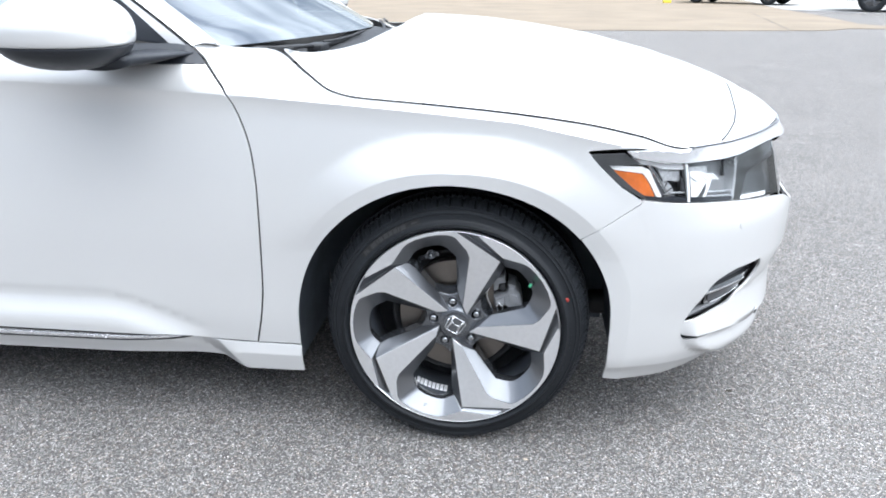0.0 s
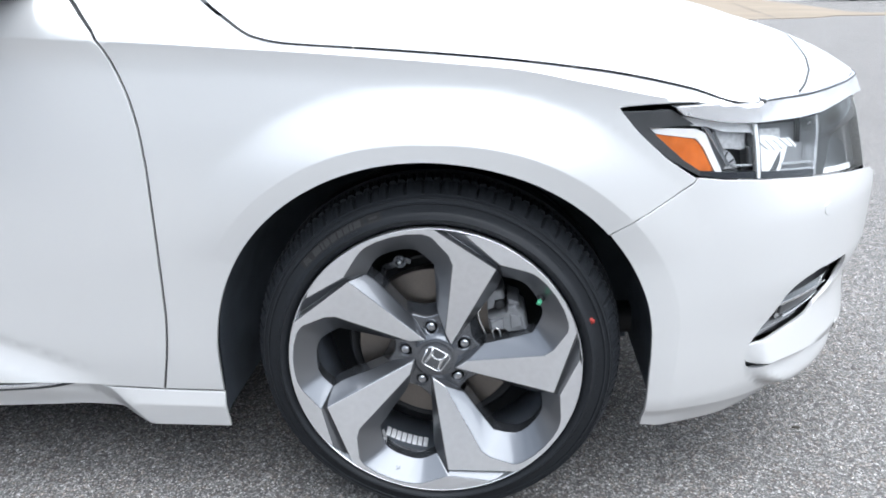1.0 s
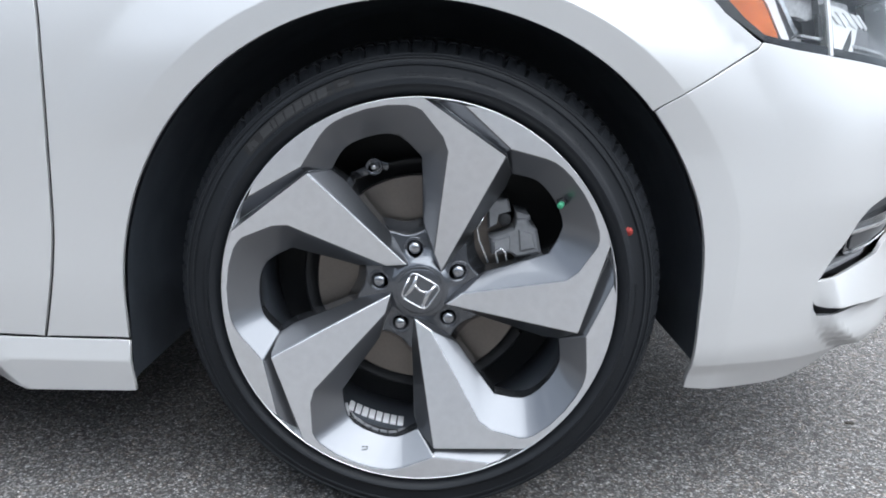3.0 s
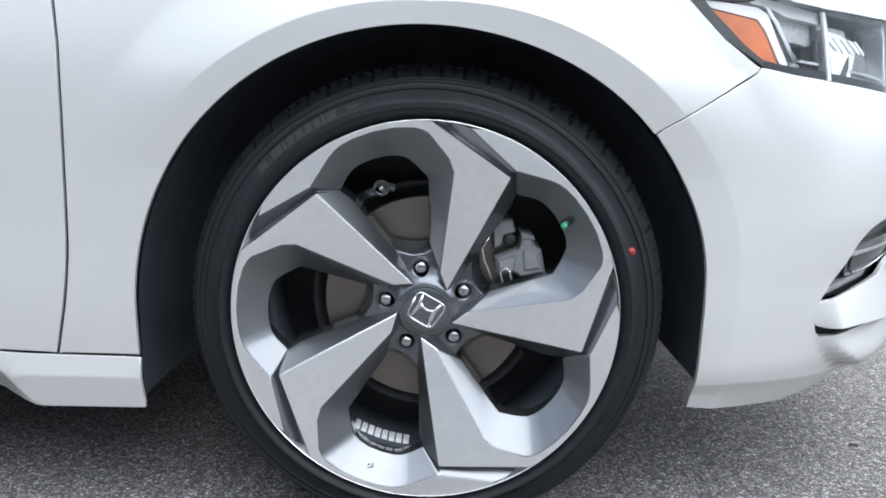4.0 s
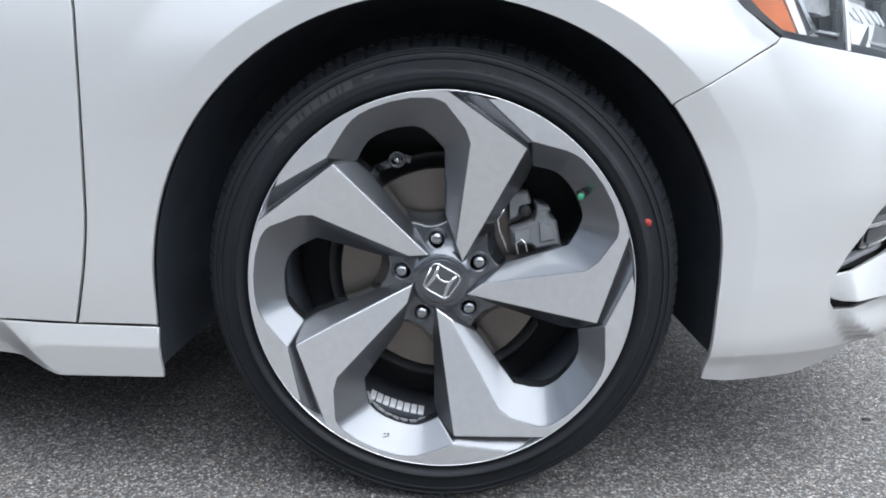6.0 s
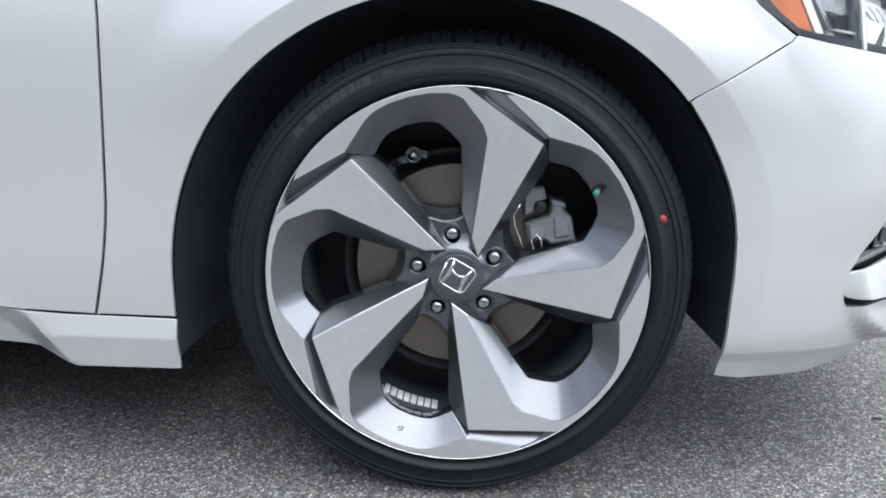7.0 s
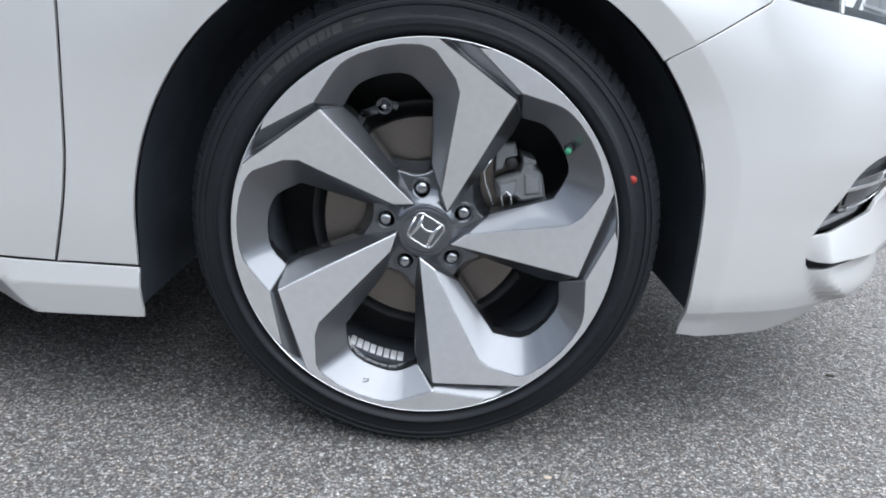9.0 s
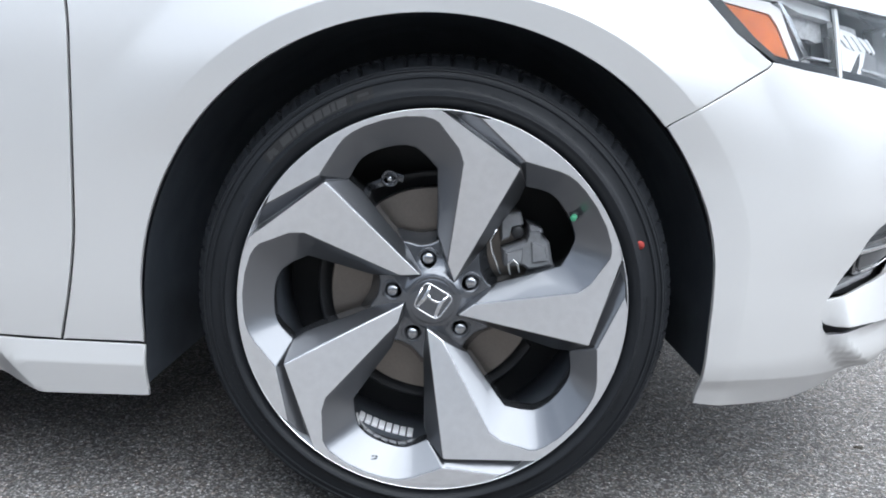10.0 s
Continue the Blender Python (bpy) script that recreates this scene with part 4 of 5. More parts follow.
def spoke_mesh():
    """One fifth of the wheel's face: a turned blade, the faceted pocket beside it, the rim's flat and the groove behind the next blade."""
    bm = bmesh.new()
    V = lambda a, r, y: bm.verts.new(polar(A0 + a, r, y))

    def face(mi, *vs):
        bm.faces.new(vs).material_index = mi
    tip_r, tip_l = V(-16, 0.0395, 0.0285), V(10.4, 0.0563, 0.0245)
    corner, reach = V(0, 0.2163, -0.005), V(29.0, 0.2575, -0.008)
    knee, knee_out = V(19.7, 0.1955, -0.001), V(22.4, 0.2125, -0.0025)
    inner = [V(*p) for p in ((29.6, 0.2425, -0.006), (31.5, 0.2468, -0.0068), (33.8, 0.2496, -0.0072), (39.5, 0.252, -0.0076), (46, 0.2526, -0.0078), (52, 0.2522, -0.0078), (56, 0.251, -0.0078), (58.6, 0.2488, -0.0078), (61.5, 0.2442, -0.0078))]
    back = V(71.9, 0.2276, -0.0078)
    lip = [V(a, 0.2585, -0.0082) for a in (33.8, 39.5, 46, 52, 56, 60, 66, 72, 79, 86)]
    end = V(89.3, 0.2552, -0.0078)
    win = [V(*p) for p in ((28.5, 0.092, 0.043), (29.4, 0.14, 0.036), (30.0, 0.1813, 0.030), (34.5, 0.198, 0.0285), (38, 0.2098, 0.0275), (41, 0.2142, 0.027), (45, 0.2168, 0.0265), (50, 0.2178, 0.026), (54.5, 0.2176, 0.0255), (57.6, 0.2158, 0.0252), (60.4, 0.2112, 0.0256), (65.8, 0.2008, 0.027))]
    low = [V(*p) for p in ((-6.2, 0.2008, 0.027), (-8.0, 0.181, 0.030), (-9.0, 0.15, 0.034), (-9.9, 0.126, 0.037), (-12.2, 0.098, 0.042), (-15, 0.074, 0.046), (-17.5, 0.055, 0.047), (-24, 0.037, 0.04))]
    high = [corner] + [bm.verts.new(corner.co.lerp(tip_r.co, k)) for k in (0.16, 0.36, 0.5, 0.66, 0.8, 0.9)] + [tip_r]
    # turned face, rim band and rim flat
    face(0, *high[::-1], knee, tip_l)
    face(0, corner, reach, inner[0], knee_out, knee)
    face(0, reach, lip[0], inner[2], inner[1], inner[0])
    for i in range(5):
        face(0, lip[i], lip[i + 1], inner[i + 3], inner[i + 2])
    face(0, lip[5], lip[6], lip[7], lip[8], lip[9], end, back, inner[8], inner[7])
    # pocket facets
    face(1, tip_l, knee, win[2], win[1], win[0])
    face(1, knee, knee_out, win[2])
    face(1, knee_out, inner[0], win[3], win[2])
    face(1, inner[0], inner[1], win[4], win[3])
    face(1, inner[1], inner[2], win[5], win[4])
    face(1, inner[2], inner[3], win[6], win[5])
    face(1, inner[3], inner[4], win[7], win[6])
    face(1, inner[4], inner[5], win[8], win[7])
    face(1, inner[5], inner[6], win[9], win[8])
    face(1, inner[6], inner[7], win[9])
    face(1, inner[7], inner[8], win[10], win[9])
    face(1, inner[8], back, win[11], win[10])
    # groove: a ramp from the rim flat down to the foot of the next blade
    far_corner, far_reach = V(72, 0.2163, -0.005), V(101, 0.2575, -0.008)
    g0, g1, g2 = V(72.0, 0.2185, 0.009), V(98.5, 0.2568, 0.004), V(93.5, 0.258, -0.002)
    face(1, back, end, g2, g1, g0)
    face(1, g0, g1, far_reach, far_corner)
    face(1, back, g0, win[11])
    face(1, g0, far_corner, win[11])
    # the blade's straight flank
    for i in range(7):
        face(1, high[i], low[i], low[i + 1], high[i + 1])
    heel = [V(17.5, 0.0585, 0.047), V(4, 0.044, 0.04)]
    face(1, tip_l, win[0], heel[0])
    face(1, tip_r, low[7], heel[1], tip_l)
    face(1, tip_l, heel[1], heel[0])
    # the hole goes on through the alloy
    for loop in (win, low[:6]):
        deep = [bm.verts.new(v.co + Vector((v.co.x * 0.03, 0.035, v.co.z * 0.03))) for v in loop]
        for i in range(len(loop) - 1):
            face(2, loop[i], loop[i + 1], deep[i + 1], deep[i])
    bmesh.ops.recalc_face_normals(bm, faces=bm.faces)
    f = max(bm.faces, key=lambda q: q.calc_area() * (q.material_index == 0))
    if f.normal.y > 0:
        bmesh.ops.reverse_faces(bm, faces=bm.faces)
    return bm


def hub_mesh():
    """The hub's plate between the blades: five hollowed edges, five round holes for the lug wells, and a skirt that falls away behind."""
    bm = bmesh.new()
    drop = smooth([0.0, 0.034, 0.045, 0.06, 0.088, 0.12], [0.0300, 0.0305, 0.0365, 0.0418, 0.0465, 0.05])
    rim = smooth([-36, -24, -15, -9, -3, 4, 10, 16, 24, 36], [0.089, 0.0885, 0.082, 0.0765, 0.0738, 0.0735, 0.0755, 0.081, 0.0885, 0.089])
    outline = []
    for k in range(5):
        for d in range(-36, 36, 3):
            p = polar(LUG + 72 * k + d, rim(d), 0.0)
            outline.append((p.x, p.z))
    holes = []
    for k in range(5):
        c = polar(LUG + 72 * k, LUG_R, 0.0)
        holes.append([(c.x + 0.0142 * math.cos(a), c.z + 0.0142 * math.sin(a)) for a in np.linspace(0, 2 * math.pi, 32, endpoint=False)])
    normals = {}
    skin(bm, outline, lambda s, t: Vector((s, drop(math.hypot(s, t)), t)), grid=0.004, gap=0.0, deep=0.012, edge=0.0042, holes=holes, normals=normals)
    bm.verts.index_update()
    nl = [tuple(normals[v]) for v in bm.verts]
    a = [bm.verts.new((x * 1.03, drop(math.hypot(x, z)) + 0.003, z * 1.03)) for x, z in outline]
    b = [bm.verts.new((x * 1.22, 0.075, z * 1.22)) for x, z in outline]
    n = len(a)
    for i in range(n):
        f = bm.faces.new((a[i], a[(i + 1) % n], b[(i + 1) % n], b[i]))
        f.material_index = 1
        f.normal_update()
        if f.normal.y > 0:
            f.normal_flip()
    for v in a + b:
        q = Vector((v.co.x, 0, v.co.z)).normalized()
        nl.append(tuple((q * 0.9 + Vector((0, -0.45, 0))).normalized()))
    return bm, nl


def soften(ob, width=0.002, angle=20):
    m = ob.modifiers.new("bevel", "BEVEL")
    m.width, m.segments, m.limit_method, m.angle_limit, m.harden_normals = width, 2, "ANGLE", radians(angle), True
    return ob


def make_wheel():
    bm = bmesh.new()
    spin(bm, [(0.03, 0.245), (0.004, 0.2545), (-0.006, 0.2578), (-0.0084, 0.2583), (-0.0086, 0.2589), (-0.0076, 0.2597), (-0.003, 0.26), (0.012, 0.2595), (0.02, 0.25), (0.035, 0.238), (0.06, 0.232), (0.2, 0.236), (0.215, 0.256), (0.215, 0.25), (0.2, 0.226), (0.12, 0.222), (0.06, 0.222), (0.03, 0.245)], 160)
    for f in bm.faces:
        c = f.calc_center_median()
        r = math.hypot(c.x, c.z)
        f.material_index = 0 if c.y < 0.006 and r > 0.254 else (2 if c.y > 0.05 else 1)
    wheel = part("wheel", bm, [MACHINED, ALLOY, BARREL], car, "two-tone five-spoke alloy wheel with a low tyre")
    bm, hub_normals = hub_mesh()
    part("hub", bm, [DARKALLOY, DARKALLOY], wheel, "grey painted hub with five lug wells", normals=hub_normals)
    spoke = part("spoke", spoke_mesh(), [MACHINED, ALLOY, DARKALLOY], wheel, "turned silver face, grey painted pocket", smooth_faces=True)
    soften(spoke, 0.0022)
    for k in range(1, 5):
        again(spoke, Matrix.Rotation(radians(72 * k), 4, "Y"), wheel)
    # tyre
    bm = bmesh.new()
    prof = [(0.018, 0.2585), (0.008, 0.2612), (0.0, 0.2655), (-0.0055, 0.2705), (-0.0082, 0.2738), (-0.0086, 0.2756), (-0.0068, 0.2772), (0.0, 0.2805), (0.0032, 0.2855), (0.0042, 0.292), (0.0052, 0.2975), (0.0036, 0.2988), (0.0038, 0.3002), (0.0064, 0.3016), (0.0078, 0.3062), (0.0064, 0.3074), (0.0068, 0.3088), (0.0096, 0.3098), (0.0126, 0.3112), (0.0128, 0.3128), (0.016, 0.3152), (0.022, 0.3186), (0.03, 0.3226), (0.038, 0.3262), (0.0435, 0.3285), (0.044, 0.322), (0.051, 0.322), (0.0515, 0.331), (0.075, 0.335), (0.0755, 0.328), (0.086, 0.328), (0.0865, 0.3366), (0.13, 0.3366), (0.1305, 0.328), (0.141, 0.328), (0.1415, 0.3362), (0.17, 0.3345), (0.19, 0.331), (0.21, 0.32), (0.222, 0.3), (0.222, 0.28), (0.212, 0.262), (0.2, 0.258)]

    def tread(i, j, y, r):
        k = i % 8
        if 20 <= j <= 24 and k == 0:
            r -= 0.0065 * min(1.0, (j - 18) / 4)
        if 27 <= j <= 28 and k in (0, 4):
            r -= 0.006
        if 21 <= j <= 24 and k == 4:
            r -= 0.0016
        return y, r
    spin(bm, prof, 528, alter=tread)
    for v in bm.verts:
        low = -0.3215
        if v.co.z < low:
            v.co.z = low + (v.co.z - low) * 0.04
        if v.co.z < -0.26 and abs(v.co.x) < 0.12 and v.co.y < 0.03:
            v.co.y -= 0.004 * (1 - (v.co.x / 0.12) ** 2) * step(-0.26, -0.3, v.co.z) * step(-0.3245, -0.31, v.co.z)
    bmesh.ops.recalc_face_normals(bm, faces=bm.faces)
    tyre = part("tyre", bm, RUBBER, wheel, "black low-profile tyre with a red dot", sharp=38)

    # plain raised blocks where the maker's lettering stands, and a sunk plate beside it
    def on_side(a, r, lift=0.0006):
        return polar(a, r, np.interp(r, [q[1] for q in prof[5:14]], [q[0] for q in prof[5:14]]) - lift)

    def sector(a0, a1, r0, r1, material, name, lift, label="", slant=0.0):
        bm = bmesh.new()
        n, rows = max(2, int(abs(a1 - a0) / 1.0) + 1), 3
        g = [[bm.verts.new(on_side(a0 + (a1 - a0) * i / n + slant * j / rows, r0 + (r1 - r0) * j / rows, lift)) for i in range(n + 1)] for j in range(rows + 1)]
        for j in range(rows):
            for i in range(n):
                bm.faces.new((g[j][i], g[j][i + 1], g[j + 1][i + 1], g[j + 1][i]))
        r = bmesh.ops.extrude_face_region(bm, geom=bm.faces[:])
        for v in r["geom"]:
            if isinstance(v, bmesh.types.BMVert):
                v.co.y += lift
        bmesh.ops.recalc_face_normals(bm, faces=bm.faces)
        return part(name, bm, material, wheel, label, smooth_faces=False)
    sector(140.3, 112.8, 0.2828, 0.2972, MOULD, "marking_plate", 0.0004, "sunk matt band with raised block marks")
    sector(139.4, 138.2, 0.2850, 0.2950, RAISED, "raised_mark", 0.0010, slant=-0.5)
    sector(137.7, 136.2, 0.2845, 0.2935, RAISED, "raised_mark", 0.0010, slant=0.4)
    a = 134.6
    for wide in (3.3, 0.95, 2.1, 2.5, 2.0, 1.9, 0.95, 2.6):
        sector(a, a - wide, 0.2848, 0.2952, RAISED, "raised_mark", 0.0010, slant=-0.45)
        a -= wide + 0.55
    sector(112.2, 107.0, 0.2832, 0.2972, MOULD, "sunk_mark", 0.0006)
    sector(111.2, 108.2, 0.2885, 0.2925, RAISED, "raised_mark", 0.0009)
    for a0, a1, r0, r1, pitch in ((131.4, 125.8, 0.2792, 0.2808, 0.8), (123.2, 115.5, 0.2785, 0.2805, 0.9), (97, 83.5, 0.289, 0.2905, 0.8), (96, 82.5, 0.2855, 0.2875, 0.9), (79.5, 70, 0.2865, 0.2892, 1.5), (58, 49, 0.284, 0.2905, 2.4), (47, 40, 0.284, 0.288, 1.4), (154, 150, 0.286, 0.292, 1.2), (170, 196, 0.2868, 0.2905, 2.0), (200, 222, 0.2855, 0.2895, 1.7), (258, 281, 0.286, 0.2905, 2.1), (283, 305, 0.284, 0.289, 1.8), (330, 346, 0.2865, 0.2905, 1.9), (350, 366, 0.286, 0.2895, 2.2)):
        way = 1 if a1 > a0 else -1
        for k in range(int(abs(a1 - a0) / pitch)):
            if (k * 5 + int(a0)) % 7:
                sector(a0 + way * pitch * k, a0 + way * pitch * (k + 0.62), r0, r1, RUBBER, "small_mark", 0.0007)
    bm = bmesh.new()
    bmesh.ops.create_cone(bm, cap_ends=True, segments=24, radius1=0.0058, radius2=0.0058, depth=0.0009, matrix=Matrix.Translation(on_side(18.9, 0.2862, 0.0004)) @ Matrix.Rotation(radians(90), 4, "X"))
    part("red_dot", bm, RED, wheel, "red painted match dot")
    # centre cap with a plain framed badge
    bm = bmesh.new()
    spin(bm, [(0.04, 0.0345), (0.0296, 0.0343), (0.0292, 0.0335), (0.0292, 0.0325), (0.0315, 0.0321), (0.0315, 0.0314), (0.0272, 0.0309), (0.0264, 0.029), (0.0255, 0.02), (0.025, 0.0001)], 72)
    bmesh.ops.recalc_face_normals(bm, faces=bm.faces)
    part("centre_cap", bm, DARKALLOY, wheel, "grey centre cap with a framed chrome badge", sharp=40)
    tilt = radians(-29)

    def badge(pts, name, r, flat=1.0):
        bm = bmesh.new()
        q = [(x * math.cos(tilt) - z * math.sin(tilt), 0.0, x * math.sin(tilt) + z * math.cos(tilt)) for x, z in pts]
        tube(bm, q, r, 10)
        for v in bm.verts:
            v.co.y = 0.0248 + v.co.y * flat
        return part(name, bm, CHROME, wheel)
    frame_pts = rounded([(-0.0225, 0.0195), (0.0225, 0.0195), (0.0195, -0.0195), (-0.0195, -0.0195)], 0.0095)
    badge(frame_pts + frame_pts[:1], "badge_frame", 0.0013)
    for side in (-1, 1):
        badge([(side * x, z) for x, z in ((0.0145, 0.0185), (0.0118, 0.006), (0.0115, -0.002), (0.0145, -0.0185))], "badge_bar", [0.0011, 0.0026, 0.0031, 0.0022], 0.5)
    badge([(-0.0105, 0.005), (-0.0055, 0.0018), (0.0, 0.001), (0.0055, 0.0018), (0.0105, 0.005)], "badge_bar", [0.0018, 0.0016, 0.0015, 0.0016, 0.0018], 0.5)
    # lug nuts in their wells
    for k in range(5):
        c = polar(LUG + 72 * k, LUG_R, 0.0)
        bm = bmesh.new()
        spin(bm, [(0.046, 0.0160), (0.0425, 0.0153), (0.0412, 0.0143), (0.0418, 0.0135), (0.045, 0.013), (0.066, 0.0122), (0.068, 0.001)], 36, c)
        bmesh.ops.recalc_face_normals(bm, faces=bm.faces)
        # the well's inner faces are coloured near-black as its shade
        for f in bm.faces:
            q = f.calc_center_median() - c
            f.material_index = 1 if math.hypot(q.x, q.z) < 0.0132 else 0
        part("lug_well", bm, [DARKALLOY, WELLSHADE], wheel, "lug well, its inside blackened for shade")
        bm = bmesh.new()
        spin(bm, [(0.065, 0.0102), (0.052, 0.0102), (0.0475, 0.010), (0.0455, 0.0092), (0.042, 0.0087), (0.0395, 0.0076), (0.0378, 0.005), (0.0372, 0.0001)], 24, c, alter=lambda i, j, y, r: (y, r * (1.0 + 0.08 * (math.cos(6 * 2 * math.pi * i / 24) if j < 3 else 0))))
        bmesh.ops.recalc_face_normals(bm, faces=bm.faces)
        part("lug_nut", bm, NUT, wheel, "chrome lug nut")
    # valve
    bm = bmesh.new()
    p, foot = Vector((0.1800, -0.001, 0.1245)), Vector((0.1885, 0.024, 0.1295))
    spin(bm, [(0.006, 0.0105), (-0.002, 0.0098), (-0.004, 0.0082), (-0.0045, 0.006), (-0.001, 0.0048)], 24, foot)
    tube(bm, [foot + Vector((0, 0.012, 0)), foot.lerp(p, 0.35), foot.lerp(p, 0.62)], [0.0064, 0.0058, 0.0046], 14)
    bmesh.ops.recalc_face_normals(bm, faces=bm.faces)
    valve = part("valve_stem", bm, BLACK, wheel)
    bm = bmesh.new()
    tube(bm, [foot.lerp(p, 0.6), foot.lerp(p, 0.66), foot.lerp(p, 0.95), p], [0.0035, 0.0042, 0.0042, 0.003], 14)
    part("valve_cap", bm, GREEN, wheel, "green valve cap")
    # balance weights on the barrel
    for k in range(8):
        a = 242.6 + 2.85 * k
        bm = bmesh.new()
        box(bm, (0, 0, 0), (0.0088, 0.026, 0.004), 0.0008, turn=Matrix.Rotation(radians(90 - a), 4, "Y"))
        bmesh.ops.translate(bm, vec=polar(a, 0.2195, 0.085), verts=bm.verts)
        part("balance_weight", bm, LEAD, wheel)
    # a small cast mark in the lower pocket
    for k in range(3):
        bm = bmesh.new()
        box(bm, (0, 0, 0), (0.003 if k < 2 else 0.010, 0.0008, 0.004 if k < 2 else 0.0014), 0.0003, turn=Matrix.Rotation(radians(-17), 4, "Y") @ Matrix.Rotation(radians(42), 4, "X"))
        bmesh.ops.translate(bm, vec=Vector((-0.0755 + 0.005 * k if k < 2 else -0.0735, 0.0085 if k < 2 else 0.006, -0.2215 if k < 2 else -0.2245)), verts=bm.verts)
        part("cast_mark", bm, DARKALLOY, wheel)
    return wheel


wheel = make_wheel()
wheel.location = (0, 0, 0.323)
again(wheel, pose(-WHEELBASE, 0, 0.323, 0, 24, 0), car)
again(wheel, pose(0, 2 * YC, 0.323, 0, 0, 180), car)
again(wheel, pose(-WHEELBASE, 2 * YC, 0.323, 0, 50, 180), car)


# ---- brake behind the front wheel ----
def make_brake():
    c = Vector((0, 0, 0.325))
    bm = bmesh.new()
    spin(bm, [(0.07, 0.03), (0.07, 0.072), (0.0745, 0.078), (0.09, 0.0785), (0.09, 0.084), (0.088, 0.086), (0.088, 0.148), (0.0895, 0.1495), (0.112, 0.1495), (0.112, 0.08)], 96, c)
    bmesh.ops.recalc_face_normals(bm, faces=bm.faces)
    disc = part("brake_disc", bm, STEEL, car, "bare steel brake disc", sharp=35)
    bm = bmesh.new()
    spin(bm, [(0.118, 0.05), (0.118, 0.16), (0.105, 0.168), (0.108, 0.172), (0.122, 0.17)], 72, c, arc=(radians(60), radians(330)))
    part("dust_shield", bm, BLACK, car, "black brake dust shield")
    # added black disc in place of the unlit space behind the brake
    bm = bmesh.new()
    spin(bm, [(0.17, 0.0), (0.17, 0.23)], 48, c)
    part("well_dark_disc", bm, BLACK, car)
    # caliper at the disc's forward edge
    def casting(bm, pts, y0, y1, chamfer=0.005):
        """A cast block: an outline in the wheel's plane, drawn back from y0 to y1, its front edge chamfered."""
        mx, mz = sum(p[0] for p in pts) / len(pts), sum(p[1] for p in pts) / len(pts)
        rings = []
        for y, k in ((y0, 0.82), (y0 + 0.3 * chamfer, 0.93), (y0 + chamfer, 1.0), (y1, 1.0)):
            rings.append([bm.verts.new(c + Vector((mx + (x - mx) * k, y, mz + (z - mz) * k))) for x, z in pts])
        bm.faces.new(rings[0])
        for p, q in zip(rings, rings[1:]):
            for a in range(len(pts)):
                b = (a + 1) % len(pts)
                bm.faces.new((p[a], p[b], q[b], q[a]))
    bm = bmesh.new()
    casting(bm, [(0.093, 0.069), (0.126, 0.083), (0.13, 0.096), (0.144, 0.098), (0.149, 0.089), (0.159, 0.081), (0.166, 0.048), (0.131, 0.041), (0.123, 0.047), (0.097, 0.045)], 0.048, 0.12, 0.01)
    casting(bm, [(0.098, 0.066), (0.122, 0.074), (0.122, 0.052), (0.1, 0.05)], 0.042, 0.08, 0.006)
    casting(bm, [(0.132, 0.083), (0.152, 0.078), (0.157, 0.056), (0.135, 0.052)], 0.044, 0.08, 0.006)
    bmesh.ops.recalc_face_normals(bm, faces=bm.faces)
    caliper = part("brake_caliper", bm, CAST, car, "grey cast iron brake caliper", smooth_faces=False)
    bm = bmesh.new()
    casting(bm, [(0.09, 0.112), (0.095, 0.12), (0.118, 0.122), (0.123, 0.105), (0.106, 0.1), (0.103, 0.084), (0.092, 0.079)], 0.06, 0.12, 0.006)
    casting(bm, [(0.128, 0.106), (0.148, 0.1), (0.15, 0.094), (0.13, 0.096)], 0.055, 0.12, 0.004)
    bmesh.ops.recalc_face_normals(bm, faces=bm.faces)
    part("caliper_carrier", bm, CAST, caliper, smooth_faces=False)
    bm = bmesh.new()
    spin(bm, [(0.075, 0.009), (0.056, 0.009), (0.054, 0.007), (0.054, 0.0001)], 16, c + Vector((0.114, 0.0, 0.094)))
    bmesh.ops.recalc_face_normals(bm, faces=bm.faces)
    part("slide_pin_boot", bm, BLACK, caliper)
    bm = bmesh.new()
    tube(bm, [c + Vector((x, 0.045, z)) for x, z in ((0.087, 0.104), (0.076, 0.083), (0.079, 0.067), (0.085, 0.054), (0.092, 0.036))], 0.0016, 8)
    part("pad_spring", bm, CHROME, caliper)
    bm = bmesh.new()
    tube(bm, [c + Vector((x, 0.038, z)) for x, z in ((0.105, 0.037), (0.102, 0.052), (0.109, 0.058), (0.115, 0.052), (0.117, 0.041))], 0.0016, 8)
    part("pad_spring", bm, CHROME, caliper)
    # bracket of the speed sensor
    bm = bmesh.new()
    p = c + Vector((-0.069, 0.1, 0.158))
    box(bm, p + Vector((-0.016, 0, -0.008)), (0.034, 0.006, 0.013), 0.002, turn=Matrix.Rotation(radians(-22), 4, "Y"))
    box(bm, p + Vector((-0.031, 0, -0.021)), (0.010, 0.006, 0.022), 0.002, turn=Matrix.Rotation(radians(8), 4, "Y"))
    box(bm, p + Vector((0.013, 0, 0.002)), (0.016, 0.006, 0.012), 0.002, turn=Matrix.Rotation(radians(15), 4, "Y"))
    spin(bm, [(0.004, 0.0125), (-0.004, 0.0125), (-0.005, 0.011), (-0.003, 0.009), (-0.003, 0.0001)], 20, p)
    sensor = part("sensor_bracket", bm, DARKALLOY, car, "dark grey speed sensor bracket")
    bm = bmesh.new()
    spin(bm, [(0.0, 0.0045), (-0.008, 0.0045), (-0.0095, 0.003), (-0.0095, 0.0001)], 12, p)
    part("bolt", bm, CHROME, sensor)


make_brake()


